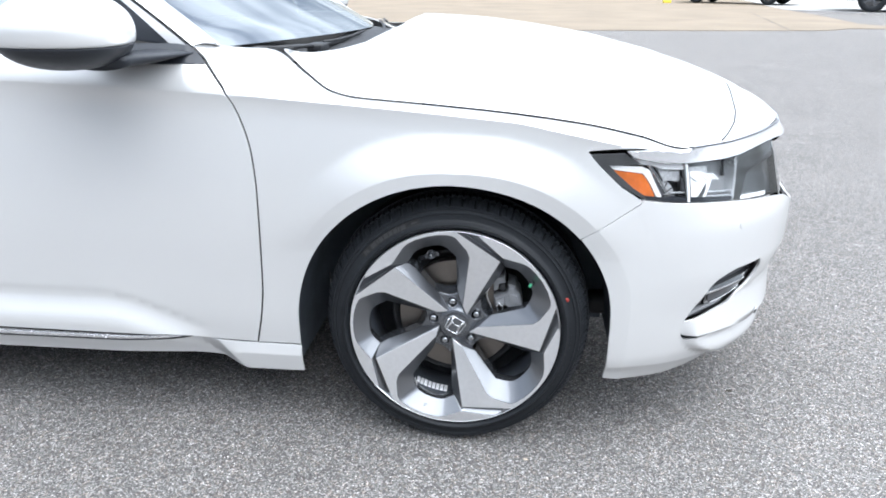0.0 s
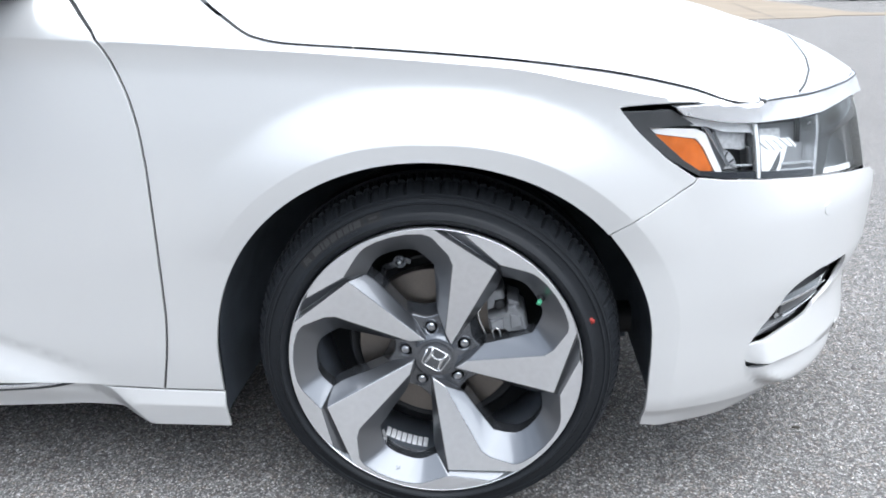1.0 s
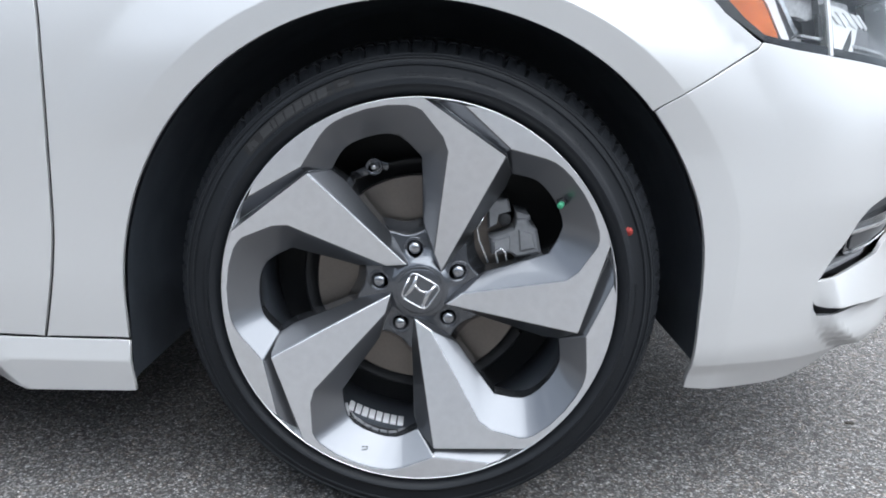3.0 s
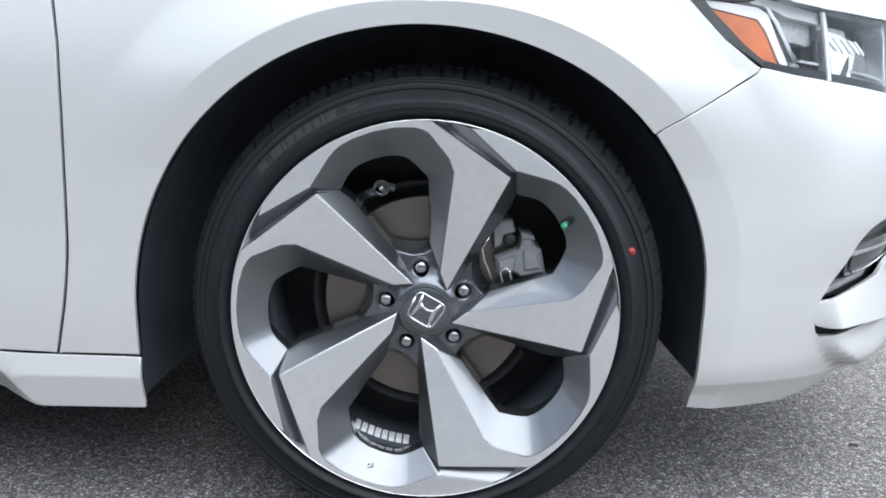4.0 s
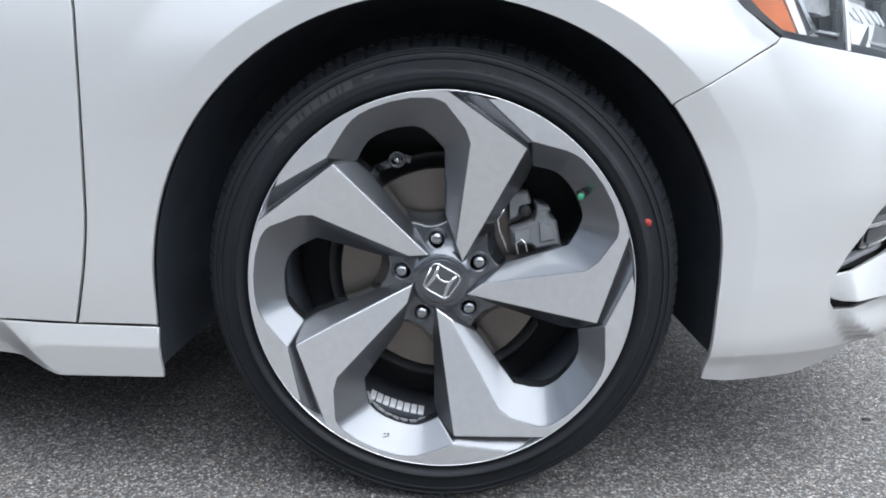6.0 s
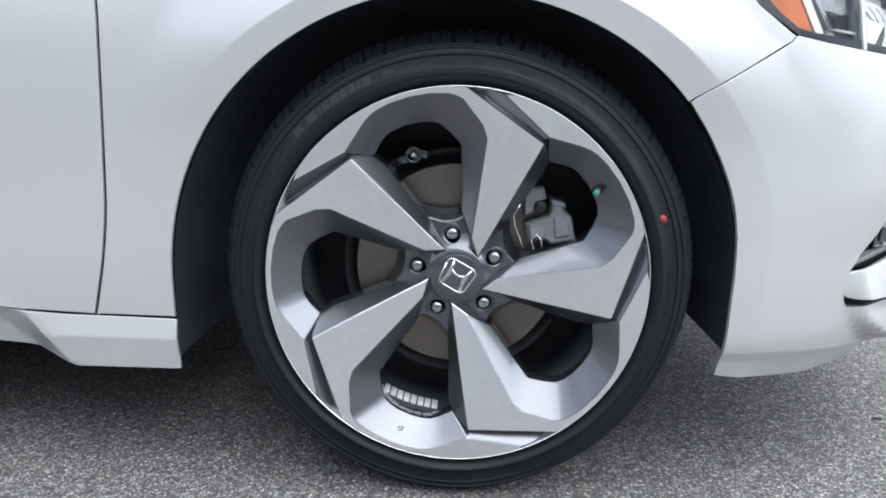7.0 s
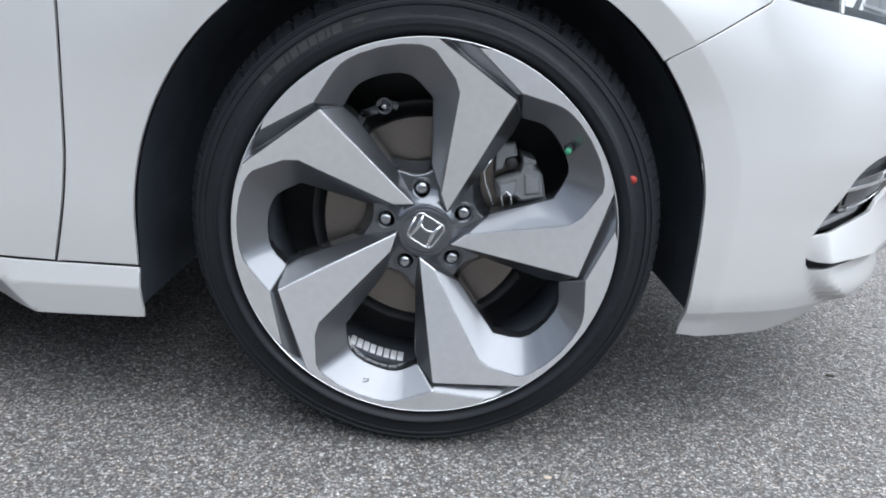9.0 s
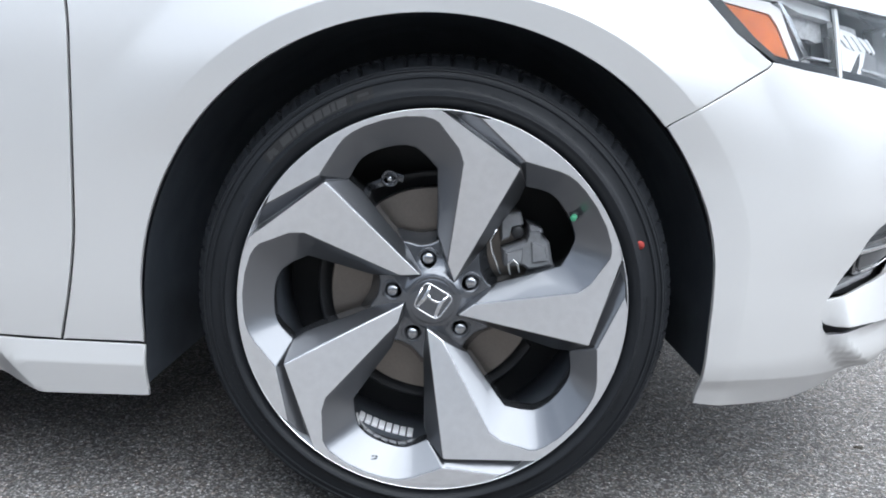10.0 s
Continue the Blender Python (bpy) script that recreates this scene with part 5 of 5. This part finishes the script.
# ---- cabin ----
def a_pillar(t):
    """The outer edge of the windscreen pillar, from its foot to the roof."""
    fx = smooth([0, 0.07, 0.25, 0.5, 0.8, 1.0], [-0.642, -0.699, -0.797, -1.0, -1.27, -1.5])
    fy = smooth([0, 0.07, 0.25, 0.5, 0.8, 1.0], [0.1, 0.117, 0.15, 0.208, 0.276, 0.33])
    fz = smooth([0, 0.07, 0.25, 0.5, 0.8, 1.0], [0.985, 1.025, 1.087, 1.213, 1.36, 1.43])
    return Vector((fx(t), fy(t), fz(t)))


def pillar_skin(t, w):
    """Across the pillar from the door's shut line (w = 0) to the glass (w = 0.1)."""
    k = w / 0.1
    round_off = math.sin(min(max(k, 0.0), 1.0) * math.pi)
    return a_pillar(t) + Vector((0.039 * k, 0.09 * k, -0.009 * k)) + round_off * Vector((0.003, -0.006, 0.009))


panel("windscreen_pillar", [(-0.01, 0.002), (0.07, 0.002), (0.25, 0.002), (0.5, 0.002), (1.0, 0.002), (1.0, 0.1), (0.5, 0.1), (0.25, 0.1), (-0.01, 0.1)], pillar_skin, WHITE, car, "white windscreen pillar", sides=True, grid=0.012, gap=0.0)


def screen(t, v):
    """The windscreen: t from the cowl up to the roof, v from the pillar to the centre line (0.8)."""
    e = pillar_skin(t, 0.1)
    k = v / 0.8
    m = Vector((-0.38 - 0.99 * t, YC, 0.975 + 0.485 * t))
    p = e + (m - e) * k
    bow = 1 - max(1 - k, 0.0) ** 1.5
    return Vector((e.x + (m.x - e.x) * bow, p.y, e.z + (m.z - e.z) * bow))


glass = panel("windscreen", [(0.0, 0.0), (0.98, 0.0), (0.98, 0.8), (0.0, 0.8)], screen, GLASS, car, "pale green windscreen glass", grid=0.04, gap=0.0, deep=0.0)
glass.visible_shadow = False
panel("screen_band", [(0.0, -0.004), (0.98, -0.004), (0.98, 0.022), (0.07, 0.026), (0.04, 0.06), (0.035, 0.8), (0.0, 0.8)], screen, GLOSSBLACK, car, "black border of the windscreen", lift=-0.003, deep=0.0, grid=0.02, gap=0.0)


def cowl_skin(s, v):
    k = v / 0.8
    x = -0.43 + 0.26 * (1 - (1 - k) ** 2)
    y = 0.33 + (YC - 0.33) * k
    return Vector((x - s, y, 0.925 + 0.02 * k + 0.12 * s))


panel("cowl", [(0.0, 0.0), (0.12, 0.0), (0.2, 0.4), (0.27, 0.8), (0.0, 0.8)], cowl_skin, BLACK, car, "black plastic cowl under the windscreen", grid=0.03, gap=0.0)


def wiper(pts, block):
    """Arm, blade and pivot of one wiper, along a line of points."""
    bm = bmesh.new()
    tube(bm, pts, [0.003] + [0.006] * (len(pts) - 2) + [0.005], 8)
    arm = part("wiper", bm, BLACK, car, "black windscreen wiper")
    bm = bmesh.new()
    tube(bm, [(p[0] + 0.012, p[1] + 0.02, p[2] + 0.009) for p in pts[2:]], 0.0035, 6)
    part("wiper_arm", bm, BLACK, arm)
    bm = bmesh.new()
    box(bm, block, (0.045, 0.075, 0.022), 0.006)
    part("wiper_joint", bm, BLACK, arm)


wiper([(-0.475, 0.17, 0.978), (-0.45, 0.33, 0.967), (-0.43, 0.45, 0.959), (-0.415, 0.56, 0.955), (-0.4, 0.66, 0.957), (-0.385, 0.8, 0.965)], Vector((-0.43, 0.45, 0.955)))
wiper([(-0.33, 0.92, 0.955), (-0.35, 1.05, 0.962), (-0.38, 1.2, 0.968), (-0.42, 1.35, 0.97)], Vector((-0.34, 0.97, 0.952)))


def roof_skin(s, v):
    """Roof and rear window in one sweep: s backwards from the windscreen, v across."""
    fz = smooth([0, 0.4, 1.0, 1.5, 2.1], [1.455, 1.475, 1.45, 1.34, 1.08])
    fe = smooth([0, 0.4, 1.0, 1.5, 2.1], [1.43, 1.43, 1.39, 1.29, 1.04])
    fy = smooth([0, 0.4, 1.0, 1.5, 2.1], [0.33, 0.335, 0.34, 0.33, 0.26])
    k = v / 0.8
    return Vector((-1.37 - s - 0.13 * (1 - k) ** 2, fy(s) + (YC - fy(s)) * k, fe(s) + (fz(s) - fe(s)) * (1 - (1 - k) ** 2)))


panel("roof", [(0.0, 0.0), (1.1, 0.0), (1.1, 0.8), (0.0, 0.8)], roof_skin, WHITE, car, "white roof", grid=0.05, gap=0.0)
panel("rear_window", [(1.12, 0.06), (2.08, 0.06), (2.08, 0.8), (1.12, 0.8)], roof_skin, GLOSSBLACK, car, "dark rear window", grid=0.05, gap=0.0)
panel("rear_pillar", [(1.1, 0.0), (2.1, 0.0), (2.1, 0.055), (1.1, 0.055)], roof_skin, WHITE, car, sides=True, grid=0.04, gap=0.0)


def trunk_skin(s, v):
    k = v / 0.8
    fx, fz = -3.35 - 0.55 * s / 0.6, 1.075 - 0.05 * s / 0.6
    y0 = 0.16 + 0.1 * (s / 0.6) ** 2
    return Vector((fx - 0.05 * k * s / 0.6, y0 + (YC - y0) * k, fz - 0.055 * (1 - k) ** 3))


panel("trunk_lid", [(0.0, 0.0), (0.6, 0.0), (0.6, 0.8), (0.0, 0.8)], trunk_skin, WHITE, car, grid=0.05, gap=0.0)


def side_glass(s, w):
    """Door glass: s along the belt, w up from the belt (0) to the roof rail (0.4)."""
    fr = smooth([-3.1, -2.6, -2.0, -1.5, -1.27, -1.0, -0.79, -0.6], [1.05, 1.25, 1.4, 1.425, 1.385, 1.245, 1.08, 0.96])
    k = w / 0.4
    z0 = 0.955
    z = z0 + (fr(s) - z0) * k
    return Vector((s, 0.125 + 0.2 * (z - z0) / 0.46, z))


dg = panel("door_window", [(-0.86, 0.0), (-1.6, 0.0), (-1.6, 0.385), (-1.3, 0.385), (-0.92, 0.37)], side_glass, GLASS, car, "tinted door glass", sides=True, grid=0.05, gap=0.0, deep=0.0)
dg.visible_shadow = False
panel("rear_door_window", [(-1.68, 0.0), (-2.6, 0.0), (-2.75, 0.2), (-2.5, 0.385), (-1.68, 0.385)], side_glass, GLOSSBLACK, car, "dark rear door glass", sides=True, grid=0.05, gap=0.0, deep=0.0)
panel("door_post", [(-1.6, -0.01), (-1.68, -0.01), (-1.68, 0.39), (-1.6, 0.39)], side_glass, GLOSSBLACK, car, sides=True, grid=0.05, gap=0.0)
def pillar_side(t, w):
    """The door's upper frame, beside the pillar: w runs from the shut line back to the window's edge."""
    k = w / 0.1
    return a_pillar(t) + Vector((-0.05 * k - 0.003, 0.008 * k - 0.003, 0.007 * k - 0.004 - 0.02 * k * max(0.1 - t, 0.0)))


panel("door_frame", [(0.0, 0.006), (0.07, 0.006), (0.25, 0.006), (0.5, 0.006), (1.0, 0.006), (1.0, 0.1), (0.5, 0.1), (0.25, 0.066), (0.07, 0.09), (0.0, 0.1)], pillar_side, WHITE, car, "white frame of the front door", sides=True, grid=0.012, gap=0.0, deep=0.012)
panel("frame_seal", [(0.0, -0.012), (0.07, -0.012), (0.25, -0.012), (0.5, -0.012), (1.0, -0.012), (1.0, 0.012), (0.5, 0.012), (0.25, 0.012), (0.0, 0.012)], pillar_side, BLACK, car, "black rubber seal of the door's shut line", sides=True, grid=0.012, gap=0.0, deep=0.0, lift=-0.004)
panel("mirror_sail", [(0.0, 0.085), (0.07, 0.08), (0.25, 0.055), (0.27, 0.055), (0.27, 0.16), (0.1, 0.34), (0.0, 0.42), (-0.005, 0.2)], pillar_side, SAIL, car, "black corner piece of the door window", sides=True, grid=0.015, gap=0.0, lift=-0.002, deep=0.006)


panel("mirror_plate", [(-0.6105, 0.938), (-0.631, 0.96), (-0.652, 0.982), (-0.7, 0.984), (-0.88, 0.985), (-0.88, 0.94), (-0.7, 0.9365)], body, SAIL, car, "black foot plate of the door mirror", sides=True, grid=0.01, gap=0.0, lift=0.003, deep=0.004)


def cabin():
    bm = bmesh.new()
    box(bm, (-0.78, YC, 0.93), (0.5, 1.35, 0.08), 0.03)
    box(bm, (-1.55, 0.55, 0.85), (0.5, 0.5, 0.5), 0.08)
    box(bm, (-1.75, 0.55, 1.08), (0.14, 0.46, 0.5), 0.06)
    box(bm, (-1.55, 1.35, 0.85), (0.5, 0.5, 0.5), 0.08)
    box(bm, (-1.75, 1.35, 1.08), (0.14, 0.46, 0.5), 0.06)
    box(bm, (-2.0, YC, 0.6), (2.4, 1.5, 0.1), 0.02)
    return part("cabin_interior", bm, INTERIOR, car, "dark dashboard and seats")


cabin()


# ---- door mirror ----
def door_mirror():
    """A rounded shell, white above and black below, on a black foot."""
    n, m = 40, 20
    c = Vector((-0.825, -0.10, 1.028))
    shells = []
    for name, lo, hi, material, label in (("mirror_shell", -0.28, 1.0, WHITE, "white mirror shell"), ("mirror_base", -1.0, -0.31, SAIL, "black lower half of the mirror")):
        bm = bmesh.new()
        rows = []
        for j in range(m + 1):
            q = lo + (hi - lo) * j / m
            rr = math.sqrt(max(1 - abs(q) ** 2.2, 0.0)) if abs(q) < 1 else 0.0
            row = []
            for i in range(n):
                a = 2 * math.pi * i / n
                cx, cy = math.cos(a), math.sin(a)
                ex = abs(cx) ** 0.8 * (1 if cx > 0 else -1)
                ey = abs(cy) ** 0.85 * (1 if cy > 0 else -1)
                zz = (0.088 if q > 0 else 0.078) * q
                row.append(bm.verts.new(c + Vector((ex * rr * (0.13 - 0.01 * ey) + 0.012 * ey, ey * rr * 0.125, zz))))
            rows.append(row)
        for r, s in zip(rows, rows[1:]):
            for i in range(n):
                bm.faces.new((r[i], r[(i + 1) % n], s[(i + 1) % n], s[i]))
        bm.faces.new(rows[0][::-1])
        bm.faces.new(rows[-1])
        bmesh.ops.remove_doubles(bm, verts=bm.verts, dist=1e-4)
        bmesh.ops.recalc_face_normals(bm, faces=bm.faces)
        shells.append((name, bm, material, label))
    root = part(shells[0][0], shells[0][1], shells[0][2], car, "white door mirror on a black foot")
    part(shells[1][0], shells[1][1], shells[1][2], root, shells[1][3])
    bm = bmesh.new()
    rows = []
    for k in range(9):
        q = k / 8
        e = q * q * (3 - 2 * q)
        cx, cy, cz = -0.735 - 0.045 * e, 0.082 - 0.16 * q, 0.963 + 0.004 * e
        wide, tall = 0.103 - 0.04 * e, 0.0165 + 0.004 * e
        rows.append([bm.verts.new((cx + wide * math.cos(2 * math.pi * i / 24), cy + 0.022 * (1 - e) * math.cos(2 * math.pi * i / 24), cz + 0.008 * (1 - e) * math.cos(2 * math.pi * i / 24) + tall * math.copysign(abs(math.sin(2 * math.pi * i / 24)) ** 0.7, math.sin(2 * math.pi * i / 24)) * (1 - 0.6 * (1 - e) * max(math.cos(2 * math.pi * i / 24), 0.0)))) for i in range(24)])
    for r, t in zip(rows, rows[1:]):
        for i in range(24):
            bm.faces.new((r[i], r[(i + 1) % 24], t[(i + 1) % 24], t[i]))
    bm.faces.new(rows[-1])
    bmesh.ops.recalc_face_normals(bm, faces=bm.faces)
    part("mirror_foot", bm, SAIL, root, "black mirror foot")
    twin = copy_thing(root, Matrix.Translation((0, 2 * YC, 0)) @ Matrix.Diagonal((1, -1, 1, 1)))
    twin.parent = car
    return root


door_mirror()


# ---- the far side of the lot ----
def slab(name, pts, z, material, label, category, kind="structure", thick=0.05):
    bm = bmesh.new()
    top = [bm.verts.new((x, y, z)) for x, y in pts]
    low = [bm.verts.new((x, y, z - thick)) for x, y in pts]
    bm.faces.new(top)
    for i in range(len(pts)):
        j = (i + 1) % len(pts)
        bm.faces.new((top[j], top[i], low[i], low[j]))
    return tagged(part(name, bm, material, smooth_faces=False), label, category, kind=kind)


APRON = [(-30, 10.8), (1.56, 14.9), (4.5, 15.25), (6.6, 15.75), (7.2, 16.35), (14.0, 16.9), (14.0, 18.1), (8.44, 17.4), (8.13, 18.1), (8.5, 21.9), (8.6, 25.6), (8.97, 29.4), (9.5, 33.0), (9.5, 35.0), (-30, 35.0)]
slab("pavement", APRON, 0.012, CONCRETE, "tan concrete apron with joints", "pavement", thick=0.04)
slab("pavement", [(8.66, 25.6), (9.33, 24.74), (10.09, 24.0), (10.95, 23.36), (20.0, 20.0), (24.0, 35.0), (9.58, 35.0), (9.56, 33.0), (9.02, 29.4)], 0.01, PALE, "pale sunlit concrete under the parked cars", "pavement", thick=0.04)


def joint(a, b):
    bm = bmesh.new()
    d = Vector((-(b[1] - a[1]), b[0] - a[0])).normalized() * 0.009
    bm.faces.new([bm.verts.new((p[0] + s * d[0], p[1] + s * d[1], 0.016)) for p, s in ((a, 1), (a, -1), (b, -1), (b, 1))])
    return tagged(part("pavement_joint", bm, BLACK, smooth_faces=False), "dark joint in the concrete", "joint", "pavement joints", "structure")


joint((5.74, 15.7), (7.0, 23.5))


# added wall out of view; it closes the horizon and shows in reflections only
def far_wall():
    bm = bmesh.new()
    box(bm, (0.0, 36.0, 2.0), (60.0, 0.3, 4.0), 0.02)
    return tagged(part("unseen_wall_north", bm, STUCCO), "unseen white wall, added to close the far side of the lot", "wall", kind="structure")


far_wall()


# added wall behind the camera that cuts low sky light on the car's side
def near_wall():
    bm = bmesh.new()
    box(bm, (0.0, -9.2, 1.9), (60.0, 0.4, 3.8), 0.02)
    return tagged(part("unseen_wall_south", bm, SHADEWALL), "unseen grey wall, added to block low sky light and darken reflections", "wall", kind="structure")


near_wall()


def parked_car(x, y, turn, material, label, size=1.0):
    """A car across the lot: body, glass, wheels with tyres and rims."""
    root = thing("parked_car", label, "car", "cars across the lot")
    bm = bmesh.new()
    sect = [(-2.3, 0.46, 0.75), (-2.1, 0.4, 0.95), (-1.2, 0.25, 1.0), (-0.9, 0.25, 1.05), (0.2, 0.25, 1.05), (1.2, 0.25, 1.0), (2.0, 0.25, 0.92), (2.3, 0.32, 0.7)]
    rows = []
    for px, z0, z1 in sect:
        w = 0.9 if abs(px) < 2.2 else 0.75
        rows.append([bm.verts.new((px, sy * w * k, z)) for sy, k, z in ((-1, 0.93, z0), (-1, 1.0, 0.55), (-1, 0.95, z1 - 0.08), (-1, 0.85, z1), (1, 0.85, z1), (1, 0.95, z1 - 0.08), (1, 1.0, 0.55), (1, 0.93, z0))])
    for r, s in zip(rows, rows[1:]):
        for i in range(8):
            bm.faces.new((r[i], r[(i + 1) % 8], s[(i + 1) % 8], s[i]))
    bm.faces.new(rows[0][::-1])
    bm.faces.new(rows[-1])
    bmesh.ops.recalc_face_normals(bm, faces=bm.faces)
    part("body", bm, material, root)
    bm = bmesh.new()
    rows = [[bm.verts.new((px, sy * w, z)) for sy, w, z in ((-1, 0.8, 1.0), (-1, wt, zt), (1, wt, zt), (1, 0.8, 1.0))] for px, wt, zt in ((-1.9, 0.75, 1.03), (-1.1, 0.62, 1.42), (0.1, 0.62, 1.46), (1.0, 0.75, 1.04))]
    for r, s in zip(rows, rows[1:]):
        for i in range(4):
            bm.faces.new((r[i], r[(i + 1) % 4], s[(i + 1) % 4], s[i]))
    bmesh.ops.recalc_face_normals(bm, faces=bm.faces)
    part("greenhouse", bm, GLOSSBLACK, root, smooth_faces=False)
    for wx in (-1.4, 1.4):
        for wy in (-0.9, 0.72):
            bm = bmesh.new()
            spin(bm, [(0.02, 0.2), (0.0, 0.22), (0.0, 0.3), (0.03, 0.33), (0.15, 0.33), (0.18, 0.3), (0.18, 0.2)], 40, (wx, wy, 0.33))
            bmesh.ops.recalc_face_normals(bm, faces=bm.faces)
            w = part("tyre", bm, RUBBER, root)
            bm = bmesh.new()
            for k in range(5):
                t = Matrix.Rotation(radians(72 * k), 4, "Y")
                box(bm, Vector((wx, wy + 0.03, 0.33)) + t @ Vector((0.11, 0, 0)), (0.2, 0.03, 0.05), 0.006, turn=t)
            spin(bm, [(0.09, 0.0001), (0.09, 0.2)], 24, (wx, wy, 0.33))
            part("rim", bm, DARKALLOY, w)
    root.matrix_world = pose(x, y, 0.012, 0, 0, turn) @ Matrix.Scale(size, 4)
    return root


parked_car(12.88, 24.36, -22.5, DARKPAINT, "dark high-riding wagon parked on the pale concrete", 1.3)
parked_car(8.45, 30.5, -35, DARKPAINT, "dark car parked askew on the tan concrete")


def wheel_stop(x, y):
    bm = bmesh.new()
    box(bm, (x, y, 0.07), (0.3, 0.25, 0.13), 0.03)
    return tagged(part("wheel_stop", bm, YELLOW), "yellow painted block on the concrete apron", "wheel stop")


wheel_stop(5.65, 30.3)


# ---- small things on the asphalt ----
def scrap(name, x, y, size, material, label, category, seed):
    rnd = random.Random(seed)
    bm = bmesh.new()
    bmesh.ops.create_icosphere(bm, subdivisions=2, radius=1.0)
    for v in bm.verts:
        k = 0.75 + 0.4 * rnd.random()
        v.co = Vector((v.co.x * size * k, v.co.y * size * 0.6 * k, max(v.co.z, -0.5) * size * 0.3 * k))
    bmesh.ops.translate(bm, vec=(x, y, size * 0.12), verts=bm.verts)
    return tagged(part(name, bm, material), label, category)


scrap("dry_leaf", 0.785, 0.34, 0.009, LEAF, "dark scrap of dry leaf on the asphalt", "leaf", 3)
scrap("stone_chip", 0.19, -0.06, 0.0065, CHIP, "pale tan stone chip on the asphalt", "stone", 5)


def loose_grit():
    """Pale grit and stone chips that stand a little proud of the worn asphalt."""
    rnd = random.Random(11)
    verts, faces = [], []
    for k in range(16000):
        x, y = rnd.uniform(-1.5, 1.9), rnd.uniform(-1.25, 0.75)
        r = 0.001 + 0.0021 * rnd.random() ** 3
        a, q = rnd.uniform(0, math.pi), rnd.uniform(0.6, 1.0)
        b = len(verts)
        for i in range(5):
            w = a + 2 * math.pi * i / 5
            j = r * rnd.uniform(0.75, 1.15)
            verts.append((x + j * math.cos(w), y + q * j * math.sin(w), -0.0004))
        verts.append((x + 0.3 * r * rnd.uniform(-1, 1), y + 0.3 * r * rnd.uniform(-1, 1), r * rnd.uniform(0.35, 0.7)))
        faces += [(b + i, b + (i + 1) % 5, b + 5) for i in range(5)]
    me = bpy.data.meshes.new("grit")
    me.from_pydata(verts, [], faces)
    me.materials.append(GRIT)
    return tagged(new("grit", me), "loose pale grit and stone chips in worn asphalt", "grit", kind="stuff")


loose_grit()
